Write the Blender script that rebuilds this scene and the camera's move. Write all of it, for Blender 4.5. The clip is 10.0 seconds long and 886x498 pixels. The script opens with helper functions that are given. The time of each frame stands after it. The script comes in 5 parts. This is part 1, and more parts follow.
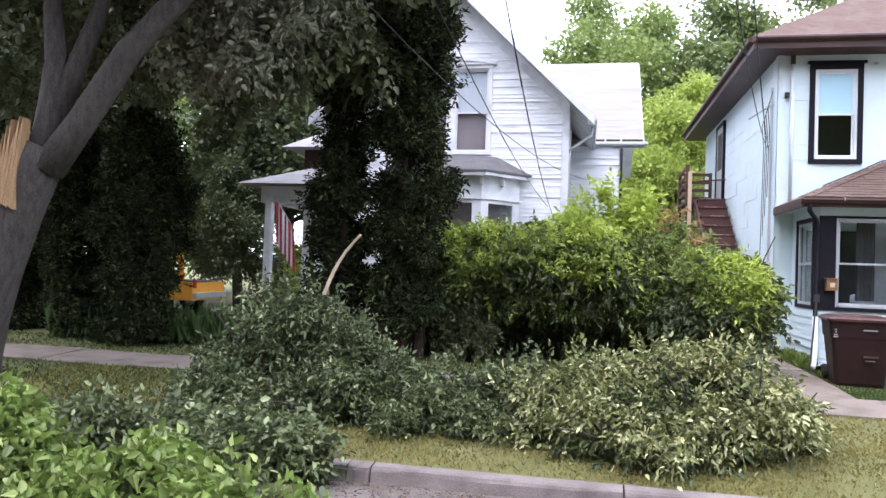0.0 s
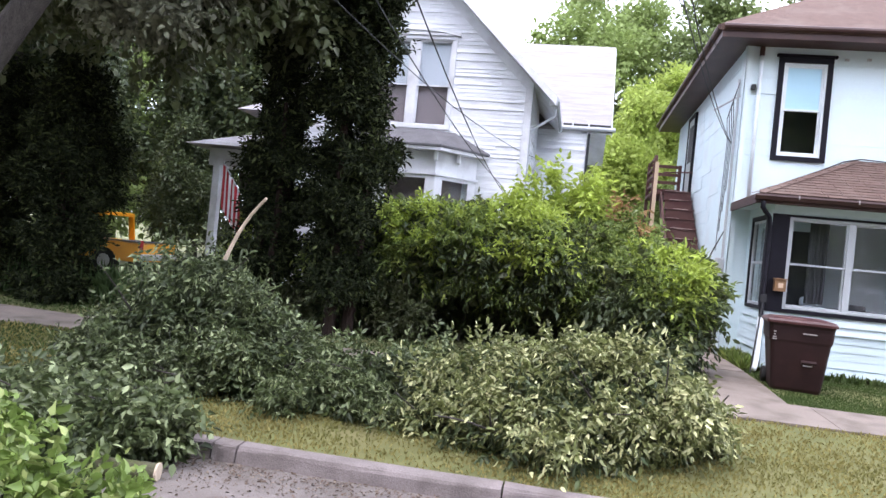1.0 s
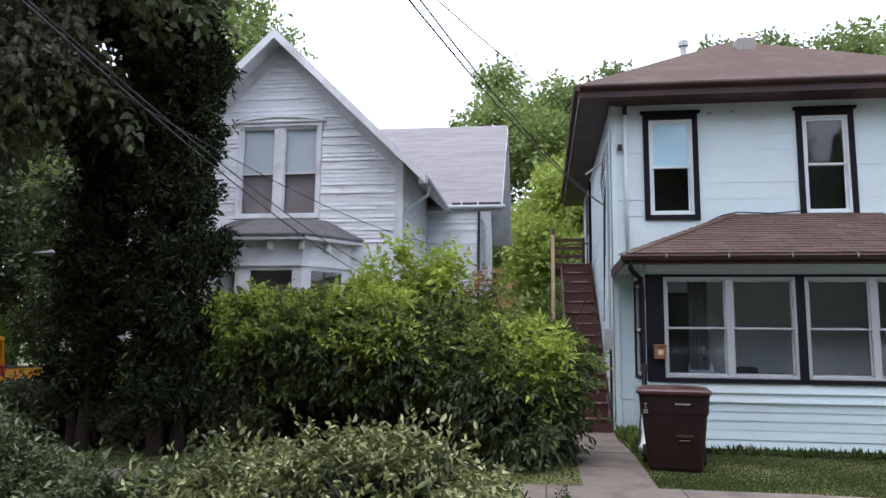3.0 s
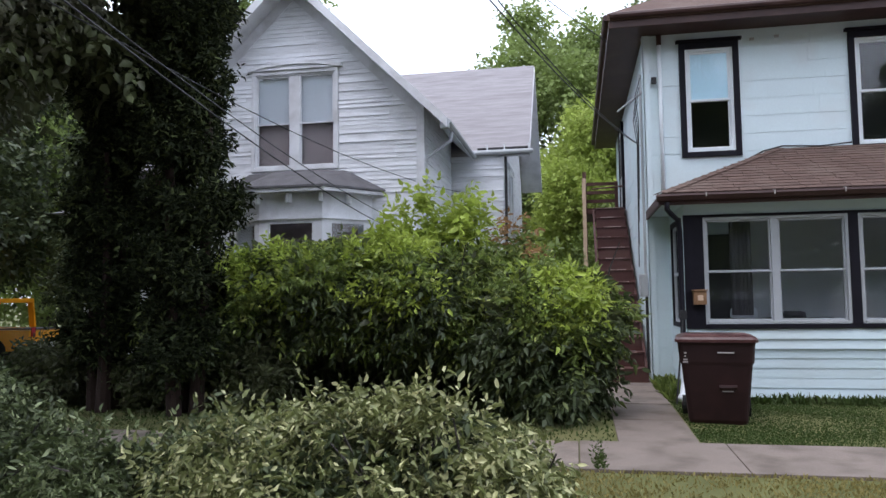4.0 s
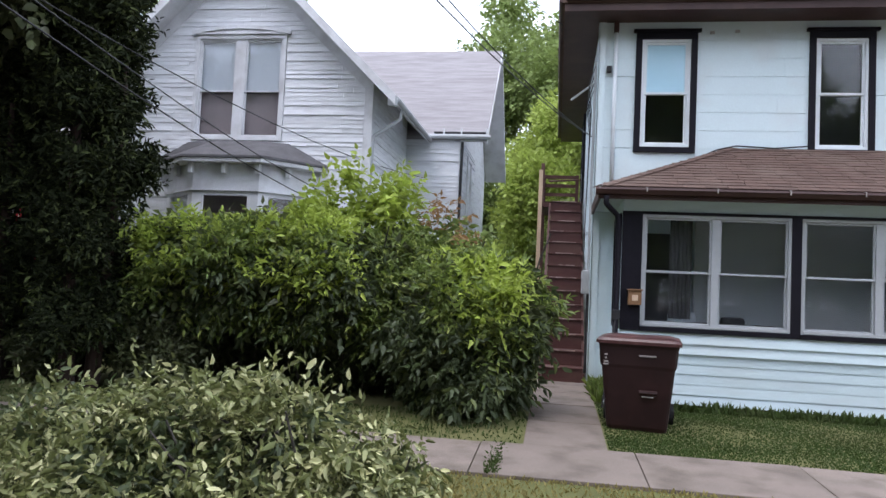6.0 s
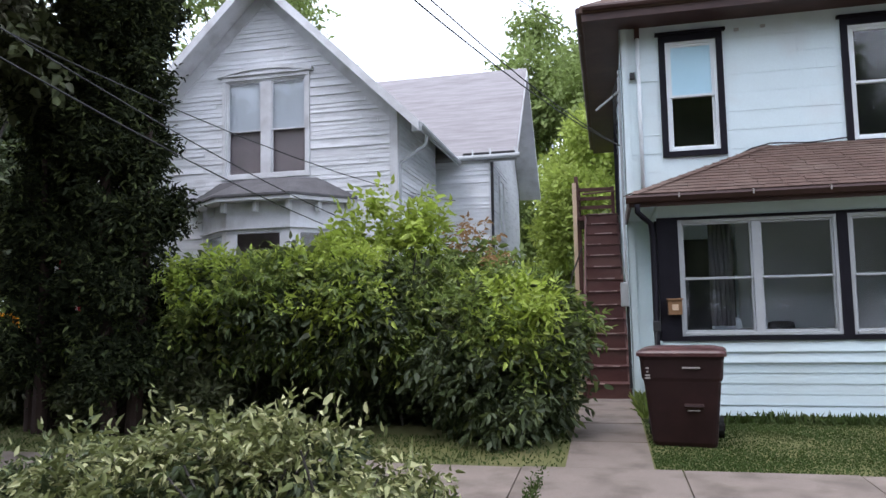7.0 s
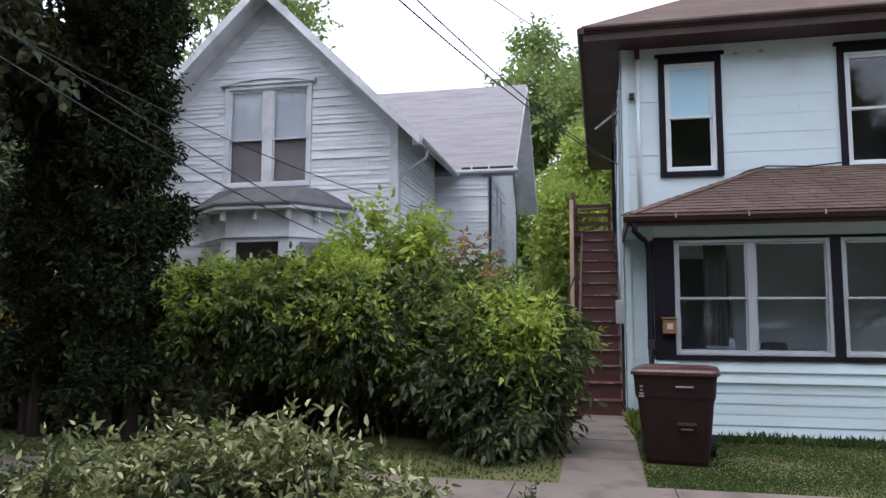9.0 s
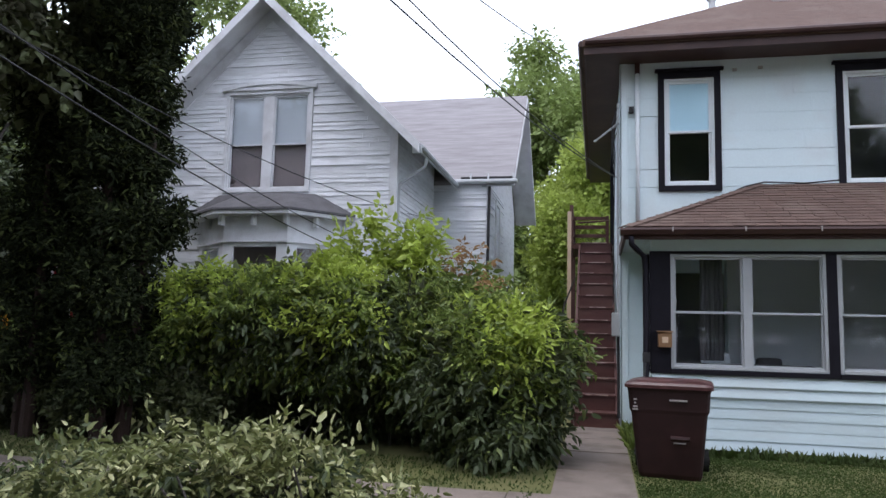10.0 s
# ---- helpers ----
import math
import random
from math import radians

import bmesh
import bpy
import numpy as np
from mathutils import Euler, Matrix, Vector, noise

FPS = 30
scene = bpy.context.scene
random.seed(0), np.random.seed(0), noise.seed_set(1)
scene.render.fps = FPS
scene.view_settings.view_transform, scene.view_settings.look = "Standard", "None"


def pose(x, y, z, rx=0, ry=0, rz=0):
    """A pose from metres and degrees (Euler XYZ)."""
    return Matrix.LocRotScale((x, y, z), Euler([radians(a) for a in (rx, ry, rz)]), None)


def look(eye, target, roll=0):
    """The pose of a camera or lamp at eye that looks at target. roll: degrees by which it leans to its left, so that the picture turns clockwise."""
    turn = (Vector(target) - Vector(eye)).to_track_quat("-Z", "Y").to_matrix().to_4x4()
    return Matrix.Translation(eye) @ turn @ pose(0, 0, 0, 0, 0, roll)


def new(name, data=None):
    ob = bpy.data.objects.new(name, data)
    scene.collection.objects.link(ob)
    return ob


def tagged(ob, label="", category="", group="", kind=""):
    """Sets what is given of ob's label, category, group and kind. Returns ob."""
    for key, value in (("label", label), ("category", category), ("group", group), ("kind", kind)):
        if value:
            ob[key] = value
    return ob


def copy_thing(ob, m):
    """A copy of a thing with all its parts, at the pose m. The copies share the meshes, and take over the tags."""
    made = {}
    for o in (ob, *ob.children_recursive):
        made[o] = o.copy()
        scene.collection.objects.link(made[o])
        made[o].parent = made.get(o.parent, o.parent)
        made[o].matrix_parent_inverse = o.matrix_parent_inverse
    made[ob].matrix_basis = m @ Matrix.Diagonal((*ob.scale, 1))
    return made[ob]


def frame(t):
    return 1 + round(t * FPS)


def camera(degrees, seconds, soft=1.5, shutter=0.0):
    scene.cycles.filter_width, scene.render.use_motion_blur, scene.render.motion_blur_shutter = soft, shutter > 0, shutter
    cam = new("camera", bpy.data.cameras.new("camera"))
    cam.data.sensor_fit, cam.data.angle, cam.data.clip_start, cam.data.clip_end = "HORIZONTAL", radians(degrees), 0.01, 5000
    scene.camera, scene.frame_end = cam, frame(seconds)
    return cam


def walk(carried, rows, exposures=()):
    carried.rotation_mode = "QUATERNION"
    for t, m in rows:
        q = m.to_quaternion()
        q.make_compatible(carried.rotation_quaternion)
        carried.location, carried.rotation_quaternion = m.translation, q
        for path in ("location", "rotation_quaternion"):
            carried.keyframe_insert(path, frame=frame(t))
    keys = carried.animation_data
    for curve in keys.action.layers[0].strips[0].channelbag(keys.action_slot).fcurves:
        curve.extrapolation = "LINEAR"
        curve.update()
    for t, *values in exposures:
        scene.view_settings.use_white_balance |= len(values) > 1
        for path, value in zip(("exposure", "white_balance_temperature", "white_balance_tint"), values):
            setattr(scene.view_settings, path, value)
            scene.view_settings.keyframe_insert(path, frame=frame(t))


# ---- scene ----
cam = camera(63.26, 10.0)
EXPOSURE = [(0, 1.26), (1.9, 1.26), (2.4, 0.3), (4, 0.25), (5, 0.3), (5.5, 0.45), (7, 0.45), (7.5, 0.4), (8, 0.3), (9, 0.15), (10, 0.15)]
PATH = [
    (0, (0.583, 1.185, 1.575), (0.192, 3.146, 1.627), 2.1),
    (0.5, (1.102, 1.302, 1.7), (0.701, 3.261, 1.7), 5.8),
    (1, (1.335, 1.87, 1.557), (0.98, 3.838, 1.559), 5.7),
    (1.5, (1.797, 2.12, 1.594), (1.264, 4.047, 1.549), 6.4),
    (2, (2.321, 2.405, 1.687), (1.817, 4.34, 1.628), 5.6),
    (2.5, (2.769, 2.824, 1.548), (2.446, 4.784, 1.774), 0.1),
    (2.7, (2.906, 3.005, 1.535), (2.64, 4.968, 1.811), 1.0),
    (3.8, (3.128, 3.869, 1.525), (2.802, 5.833, 1.717), -1.2),
    (4, (3.091, 3.913, 1.537), (2.727, 5.875, 1.678), -0.7),
    (4.5, (3.214, 3.994, 1.515), (2.944, 5.97, 1.666), 1.9),
    (5, (3.544, 4.349, 1.508), (3.272, 6.329, 1.579), 1.2),
    (5.5, (3.725, 4.479, 1.486), (3.403, 6.452, 1.565), 3.2),
    (6.8, (3.915, 4.809, 1.534), (3.54, 6.767, 1.703), -0.3),
    (7, (3.97, 4.8, 1.515), (3.531, 6.743, 1.69), -1.1),
    (7.5, (3.934, 4.797, 1.534), (3.442, 6.726, 1.72), -0.5),
    (8, (3.934, 4.729, 1.512), (3.419, 6.649, 1.735), 0.8),
    (8.5, (3.973, 4.666, 1.53), (3.525, 6.602, 1.755), 0.4),
    (9, (3.939, 4.693, 1.543), (3.515, 6.637, 1.749), 0.3),
    (9.5, (3.982, 4.738, 1.536), (3.477, 6.661, 1.747), 1.1),
    (10, (3.955, 4.677, 1.539), (3.536, 6.62, 1.77), 1.5),
]
walk(cam, [(t, look(eye, target, roll)) for t, eye, target, roll in PATH], exposures=[(t, s, 6350, 22 if t < 2 else 18) for t, s in EXPOSURE])

# ---- world and light ----
world = bpy.data.worlds.new("overcast_sky")
scene.world = world
world.use_nodes = True
wn, wl = world.node_tree.nodes, world.node_tree.links
sky = wn.new("ShaderNodeTexSky")
sky.sky_type, sky.sun_disc = "NISHITA", False
sky.sun_elevation, sky.sun_rotation, sky.dust_density = radians(58), radians(-150), 3.0
cloud = wn.new("ShaderNodeMix")
cloud.data_type = "RGBA"
cloud.inputs["Factor"].default_value = 0.8
cloud.inputs["B"].default_value = (14.0, 15.6, 17.4, 1)
wl.new(sky.outputs["Color"], cloud.inputs["A"])
wl.new(cloud.outputs["Result"], wn["Background"].inputs["Color"])
wn["Background"].inputs["Strength"].default_value = 0.13
sun = new("sun", bpy.data.lights.new("sun", "SUN"))
sun.data.energy, sun.data.angle, sun.data.color = 1.0, radians(25), (1.0, 0.97, 0.92)
sun.matrix_world = look((-4, -5, 18), (0, 0, 0))

# ---- materials ----
def material(name, colour, rough=0.6, metal=0.0, spread=0.12, scale=6.0, fine=60.0, bump=0.15, stain=None, stain_amount=0.0, stain_scale=1.5, island=0.0, translucent=0.0, stretch=(1, 1, 1), specular=0.4, per_object=0.0, pale=None, share=0.25):
    m = bpy.data.materials.new(name)
    m.use_nodes = True
    n, l = m.node_tree.nodes, m.node_tree.links
    b = n["Principled BSDF"]
    b.inputs["Roughness"].default_value, b.inputs["Metallic"].default_value = rough, metal
    b.inputs["Specular IOR Level"].default_value = specular
    co = n.new("ShaderNodeNewGeometry")
    mp = n.new("ShaderNodeMapping")
    mp.inputs["Scale"].default_value = stretch
    l.new(co.outputs["Position"], mp.inputs["Vector"])
    big, small = n.new("ShaderNodeTexNoise"), n.new("ShaderNodeTexNoise")
    big.inputs["Scale"].default_value, big.inputs["Detail"].default_value = scale, 4
    small.inputs["Scale"].default_value, small.inputs["Detail"].default_value = fine, 3
    for t in (big, small):
        l.new(mp.outputs["Vector"], t.inputs["Vector"])
    add = n.new("ShaderNodeMath")
    add.operation = "ADD"
    l.new(big.outputs["Fac"], add.inputs[0])
    l.new(small.outputs["Fac"], add.inputs[1])
    last = add.outputs[0]
    lo, hi = 0.6, 1.4
    if island or per_object:
        src = n.new("ShaderNodeNewGeometry").outputs["Random Per Island"] if island else n.new("ShaderNodeObjectInfo").outputs["Random"]
        k = n.new("ShaderNodeMath")
        k.operation = "MULTIPLY_ADD"
        k.inputs[1].default_value = island or per_object
        l.new(src, k.inputs[0])
        l.new(last, k.inputs[2])
        last = k.outputs[0]
        hi += island or per_object
    mr = n.new("ShaderNodeMapRange")
    mr.inputs["From Min"].default_value, mr.inputs["From Max"].default_value = lo, hi
    mr.inputs["To Min"].default_value, mr.inputs["To Max"].default_value = 1 - spread, 1 + spread
    l.new(last, mr.inputs["Value"])
    hsv = n.new("ShaderNodeHueSaturation")
    hsv.inputs["Color"].default_value = (*colour, 1)
    l.new(mr.outputs["Result"], hsv.inputs["Value"])
    out = hsv.outputs["Color"]
    if stain:
        st = n.new("ShaderNodeTexNoise")
        st.inputs["Scale"].default_value, st.inputs["Detail"].default_value = stain_scale, 6
        l.new(mp.outputs["Vector"], st.inputs["Vector"])
        ramp = n.new("ShaderNodeMapRange")
        ramp.inputs["From Min"].default_value, ramp.inputs["From Max"].default_value = 0.48, 0.68
        ramp.inputs["To Max"].default_value = stain_amount
        l.new(st.outputs["Fac"], ramp.inputs["Value"])
        mx = n.new("ShaderNodeMix")
        mx.data_type = "RGBA"
        mx.inputs["B"].default_value = (*stain, 1)
        l.new(ramp.outputs["Result"], mx.inputs["Factor"])
        l.new(out, mx.inputs["A"])
        out = mx.outputs["Result"]
    if pale:
        rnd = n.new("ShaderNodeNewGeometry").outputs["Random Per Island"]
        wn2 = n.new("ShaderNodeTexWhiteNoise")
        wn2.noise_dimensions = "1D"
        l.new(rnd, wn2.inputs["W"])
        step = n.new("ShaderNodeMapRange")
        step.inputs["From Min"].default_value, step.inputs["From Max"].default_value = 1 - share, 1 - share * 0.4
        l.new(wn2.outputs["Value"], step.inputs["Value"])
        mp2 = n.new("ShaderNodeMix")
        mp2.data_type = "RGBA"
        mp2.inputs["B"].default_value = (*pale, 1)
        l.new(step.outputs["Result"], mp2.inputs["Factor"])
        l.new(out, mp2.inputs["A"])
        out = mp2.outputs["Result"]
    l.new(out, b.inputs["Base Color"])
    if bump:
        bp = n.new("ShaderNodeBump")
        bp.inputs["Strength"].default_value, bp.inputs["Distance"].default_value = bump, 0.01
        l.new(add.outputs[0], bp.inputs["Height"])
        l.new(bp.outputs["Normal"], b.inputs["Normal"])
    if translucent:
        tr = n.new("ShaderNodeBsdfTranslucent")
        l.new(out, tr.inputs["Color"])
        ms = n.new("ShaderNodeMixShader")
        ms.inputs["Fac"].default_value = translucent
        l.new(b.outputs["BSDF"], ms.inputs[1])
        l.new(tr.outputs["BSDF"], ms.inputs[2])
        l.new(ms.outputs["Shader"], n["Material Output"].inputs["Surface"])
    return m


def glass(name, tint=(0.95, 0.97, 0.98)):
    m = bpy.data.materials.new(name)
    m.use_nodes = True
    n, l = m.node_tree.nodes, m.node_tree.links
    g = n.new("ShaderNodeBsdfGlossy")
    g.inputs["Roughness"].default_value = 0.03
    t = n.new("ShaderNodeBsdfTransparent")
    t.inputs["Color"].default_value = (*tint, 1)
    f = n.new("ShaderNodeLayerWeight")
    f.inputs["Blend"].default_value = 0.5
    pw = n.new("ShaderNodeMath")
    pw.operation = "POWER"
    pw.inputs[1].default_value = 4.5
    l.new(f.outputs["Facing"], pw.inputs[0])
    gl = n.new("ShaderNodeMath")
    gl.operation = "MULTIPLY_ADD"
    gl.inputs[1].default_value, gl.inputs[2].default_value = 0.9, 0.04
    l.new(pw.outputs[0], gl.inputs[0])
    ms = n.new("ShaderNodeMixShader")
    l.new(gl.outputs[0], ms.inputs["Fac"])
    l.new(t.outputs["BSDF"], ms.inputs[1])
    l.new(g.outputs["BSDF"], ms.inputs[2])
    l.new(ms.outputs["Shader"], n["Material Output"].inputs["Surface"])
    return m


M = {
    "asphalt": material("asphalt", (0.15, 0.13, 0.12), 0.9, spread=0.4, scale=1.2, fine=120, bump=0.5, stain=(0.085, 0.068, 0.055), stain_amount=0.75),
    "kerb": material("kerb_concrete", (0.19, 0.16, 0.155), 0.9, spread=0.32, scale=3, fine=70, bump=0.7, stain=(0.1, 0.082, 0.075), stain_amount=0.75, stain_scale=2.5),
    "walk": material("sidewalk_concrete", (0.2, 0.162, 0.137), 0.9, spread=0.28, scale=2, fine=80, bump=0.5, stain=(0.11, 0.088, 0.07), stain_amount=0.85, stain_scale=2.4, per_object=0.3),
    "soil": material("lawn_soil", (0.105, 0.11, 0.036), 1.0, spread=0.3, scale=1.6, fine=50, bump=0.3, stain=(0.15, 0.13, 0.055), stain_amount=0.7, stain_scale=0.8),
    "grass": material("green_grass", (0.055, 0.09, 0.02), 0.7, spread=0.35, scale=1.1, island=0.8, bump=0, translucent=0.4, stain=(0.085, 0.1, 0.034), stain_amount=0.6, stain_scale=0.9),
    "dry": material("dry_grass", (0.25, 0.212, 0.072), 0.8, spread=0.4, scale=1.1, island=0.8, bump=0, translucent=0.3, stain=(0.13, 0.15, 0.045), stain_amount=0.7, stain_scale=0.8),
    "whiteA": material("weathered_white_clapboard", (0.74, 0.755, 0.79), 0.7, spread=0.12, scale=2, fine=40, bump=0.3, stain=(0.4, 0.4, 0.42), stain_amount=0.5, stain_scale=2.0, stretch=(1.0, 1.0, 8), per_object=0.5),
    "trimA": material("grey_white_trim_paint", (0.68, 0.69, 0.72), 0.6, spread=0.12, scale=3, fine=40, bump=0.2, stain=(0.36, 0.35, 0.36), stain_amount=0.5, stain_scale=2.0),
    "whiteB": material("white_shingle_siding", (0.64, 0.755, 0.79), 0.6, spread=0.05, scale=2, fine=30, bump=0.2, stain=(0.6, 0.63, 0.64), stain_amount=0.4, stain_scale=1.2, per_object=0.3),
    "vinyl": material("white_lap_siding", (0.55, 0.66, 0.7), 0.5, spread=0.05, scale=2, fine=20, bump=0.1, stain=(0.5, 0.55, 0.55), stain_amount=0.4, stretch=(0.5, 0.5, 2)),
    "black": material("black_trim_paint", (0.01, 0.009, 0.014), 0.6, spread=0.3, scale=5, fine=50, bump=0.2, specular=0.15),
    "frame": material("grey_white_window_frame", (0.4, 0.42, 0.44), 0.45, spread=0.08, scale=5, fine=40, bump=0.1, stain=(0.3, 0.31, 0.32), stain_amount=0.4),
    "maroon": material("maroon_eave_paint", (0.05, 0.022, 0.02), 0.5, spread=0.25, scale=3, fine=40, bump=0.2, stain=(0.1, 0.055, 0.045), stain_amount=0.4),
    "brownroof": material("brown_asphalt_shingle", (0.1, 0.062, 0.05), 0.95, spread=0.4, scale=6, fine=140, bump=0.5, stain=(0.15, 0.11, 0.09), stain_amount=0.5, per_object=0.45),
    "greyroof": material("pale_grey_shingle", (0.29, 0.275, 0.285), 0.95, spread=0.25, scale=3, fine=120, bump=0.5, stain=(0.2, 0.185, 0.19), stain_amount=0.6, stretch=(0.6, 0.6, 7), stain_scale=1.4),
    "stair": material("oxblood_stair_paint", (0.085, 0.032, 0.028), 0.6, spread=0.25, scale=4, fine=50, bump=0.2, stain=(0.14, 0.075, 0.06), stain_amount=0.5, stretch=(0.5, 1, 2)),
    "worn": material("worn_pale_stair_nosing", (0.42, 0.31, 0.28), 0.7, spread=0.5, scale=12, fine=60, bump=0.2, stain=(0.085, 0.032, 0.028), stain_amount=0.9, stain_scale=6),
    "lumber": material("raw_lumber", (0.6, 0.44, 0.31), 0.7, spread=0.2, scale=3, fine=60, bump=0.2, stretch=(4, 4, 0.5)),
    "bin": material("maroon_plastic", (0.021, 0.0085, 0.0085), 0.5, spread=0.2, scale=4, fine=150, bump=0.1, stain=(0.05, 0.02, 0.018), stain_amount=0.4, stain_scale=3, specular=0.25),
    "rubber": material("black_rubber", (0.015, 0.015, 0.015), 0.8, spread=0.2),
    "pale": material("pale_marks", (0.3, 0.27, 0.26), 0.6, spread=0.1),
    # Maroon lifted with pale patches to paint the sky's highlight on the lid.
    "lid": material("sky_highlight_maroon_plastic", (0.06, 0.022, 0.021), 0.3, spread=0.2, scale=3, fine=100, bump=0.1, stain=(0.2, 0.11, 0.1), stain_amount=0.6, stain_scale=3),
    "bark": material("grey_bark", (0.06, 0.052, 0.047), 0.95, spread=0.65, scale=5, fine=40, bump=1.0, stretch=(3, 3, 0.6)),
    "cedarbark": material("red_brown_bark", (0.032, 0.018, 0.015), 0.95, spread=0.4, scale=5, fine=40, bump=1.0, stretch=(4, 4, 0.5)),
    "wood": material("fresh_split_wood", (0.34, 0.21, 0.11), 0.8, spread=0.4, scale=5, fine=50, bump=0.6, stretch=(4, 4, 0.6)),
    "hedge": material("hedge_leaves", (0.15, 0.205, 0.05), 0.42, spread=0.75, scale=1.8, fine=5, island=0.8, bump=0, translucent=0.35, pale=(0.36, 0.42, 0.11), share=0.22),
    "hedge_tip": material("young_lime_leaves", (0.36, 0.45, 0.08), 0.42, spread=0.45, scale=1.5, fine=4, island=1.0, bump=0, translucent=0.4),
    "red_tip": material("reddish_young_leaves", (0.34, 0.2, 0.09), 0.5, spread=0.4, island=1.0, bump=0, translucent=0.35),
    "pile": material("wilting_leaves", (0.155, 0.175, 0.062), 0.42, spread=0.8, scale=2.6, fine=7, island=0.9, bump=0, translucent=0.25, specular=0.4, pale=(0.62, 0.62, 0.33), share=0.32),
    "pile_dark": material("dark_wilting_leaves", (0.076, 0.1, 0.038), 0.42, spread=0.65, scale=1.1, fine=5, island=1.2, bump=0, translucent=0.22, specular=0.4, pale=(0.3, 0.35, 0.18), share=0.28),
    "fresh": material("fresh_maple_leaves", (0.15, 0.22, 0.05), 0.42, spread=0.6, scale=1.3, fine=5, island=1.2, bump=0, translucent=0.3, pale=(0.34, 0.4, 0.14), share=0.25),
    "cedar": material("cedar_scale_leaves", (0.02, 0.026, 0.012), 0.85, spread=0.65, scale=1.2, fine=6, island=1.0, bump=0, translucent=0.05, pale=(0.085, 0.105, 0.04), share=0.26, specular=0.12),
    "maple": material("maple_leaves", (0.095, 0.112, 0.048), 0.5, spread=0.55, scale=0.8, fine=4, island=1.0, bump=0, translucent=0.3, pale=(0.16, 0.17, 0.11), share=0.15),
    "silver": material("silvery_sky_lit_leaves", (0.26, 0.27, 0.19), 0.5, spread=0.5, scale=0.8, fine=4, island=1.0, bump=0, translucent=0.35),
    "far": material("far_tree_leaves", (0.22, 0.29, 0.09), 0.6, spread=0.5, scale=0.35, fine=2, island=0.8, bump=0, translucent=0.35),
    "far_dark": material("far_dark_tree_leaves", (0.16, 0.21, 0.075), 0.6, spread=0.5, scale=0.3, fine=2, island=0.8, bump=0, translucent=0.3),
    "lime": material("lime_tree_leaves", (0.33, 0.41, 0.09), 0.6, spread=0.4, scale=0.5, fine=2, island=0.8, bump=0, translucent=0.4),
    "cable": material("black_cable", (0.02, 0.02, 0.022), 0.6, spread=0.2),
    "grey": material("grey_conduit", (0.45, 0.46, 0.47), 0.5, 0.3, spread=0.15),
    "shade": material("pale_blue_window_shade", (0.62, 0.86, 0.97), 0.6, spread=0.04, scale=1.5, fine=10, bump=0.05),
    "lace": material("grey_lace_curtain", (0.58, 0.6, 0.64), 0.8, spread=0.15, scale=4, fine=30, bump=0.2, stretch=(6, 6, 0.5)),
    "dull": material("dull_brown_blind", (0.27, 0.22, 0.225), 0.8, spread=0.2, scale=3, fine=20),
    "bayroof": material("dark_weathered_shingle", (0.115, 0.112, 0.12), 0.95, spread=0.3, scale=4, fine=90, bump=0.5),
    "bone": material("weathered_pale_wood", (0.5, 0.4, 0.3), 0.8, spread=0.3, scale=6, fine=60, bump=0.4, stretch=(3, 3, 0.7)),
    # Near-black: paints the shade of unlit rooms, and colours some dark parts.
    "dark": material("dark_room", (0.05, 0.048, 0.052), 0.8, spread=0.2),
    "room": material("grey_porch_room_paint", (0.5, 0.51, 0.53), 0.7, spread=0.1, scale=1, fine=20),
    "cloth": material("dark_sofa_cloth", (0.05, 0.048, 0.052), 0.9, spread=0.3),
    "yellow": material("yellow_truck_paint", (0.85, 0.36, 0.015), 0.3, spread=0.06, specular=0.6),
    "orange": material("orange_plastic", (0.8, 0.2, 0.02), 0.4, spread=0.1),
    "car": material("black_car_paint", (0.012, 0.013, 0.018), 0.15, spread=0.1, specular=0.7),
    "red": material("red_flag_cloth", (0.4, 0.03, 0.04), 0.8, spread=0.15),
    "white": material("white_flag_cloth", (0.7, 0.68, 0.68), 0.8, spread=0.1),
    "chrome": material("chrome", (0.7, 0.7, 0.72), 0.15, 1.0, spread=0.05),
    "box": material("varnished_wooden_box", (0.22, 0.12, 0.06), 0.5, spread=0.25, scale=6, fine=60, bump=0.2),
    "litter": material("dead_leaf_litter", (0.1, 0.066, 0.045), 0.8, spread=0.6, island=1.4, bump=0, pale=(0.24, 0.19, 0.14), share=0.15),
    "iris": material("strap_leaves", (0.07, 0.12, 0.04), 0.5, spread=0.4, island=1.0, bump=0, translucent=0.25),
    "whitepaint": material("white_painted_metal", (0.72, 0.77, 0.8), 0.45, spread=0.07, scale=4, fine=40, bump=0.1, stain=(0.5, 0.51, 0.5), stain_amount=0.35),
    "moss": material("mossy_bark", (0.075, 0.07, 0.04), 0.95, spread=0.5, scale=6, fine=45, bump=1.0, stain=(0.08, 0.1, 0.025), stain_amount=0.7, stain_scale=5),
    # Dark green of the dark trees; elsewhere it paints shade into hedge and heaps.
    "dark_shaded": material("dark_and_shaded_leaves", (0.058, 0.08, 0.032), 0.5, spread=0.6, scale=0.9, fine=4, island=1.0, bump=0, translucent=0.25, pale=(0.13, 0.16, 0.05), share=0.15),
    "glass": glass("window_glass"),
    "darkglass": glass("car_glass", (0.12, 0.13, 0.14)),
}

# ---- building helpers ----
ORIGIN = {}


def thing(name, at, label, category, group="", kind=""):
    ob = new(name)
    ob.location = at
    ORIGIN[ob.name] = Vector(at)
    return tagged(ob, label, category, group, kind)


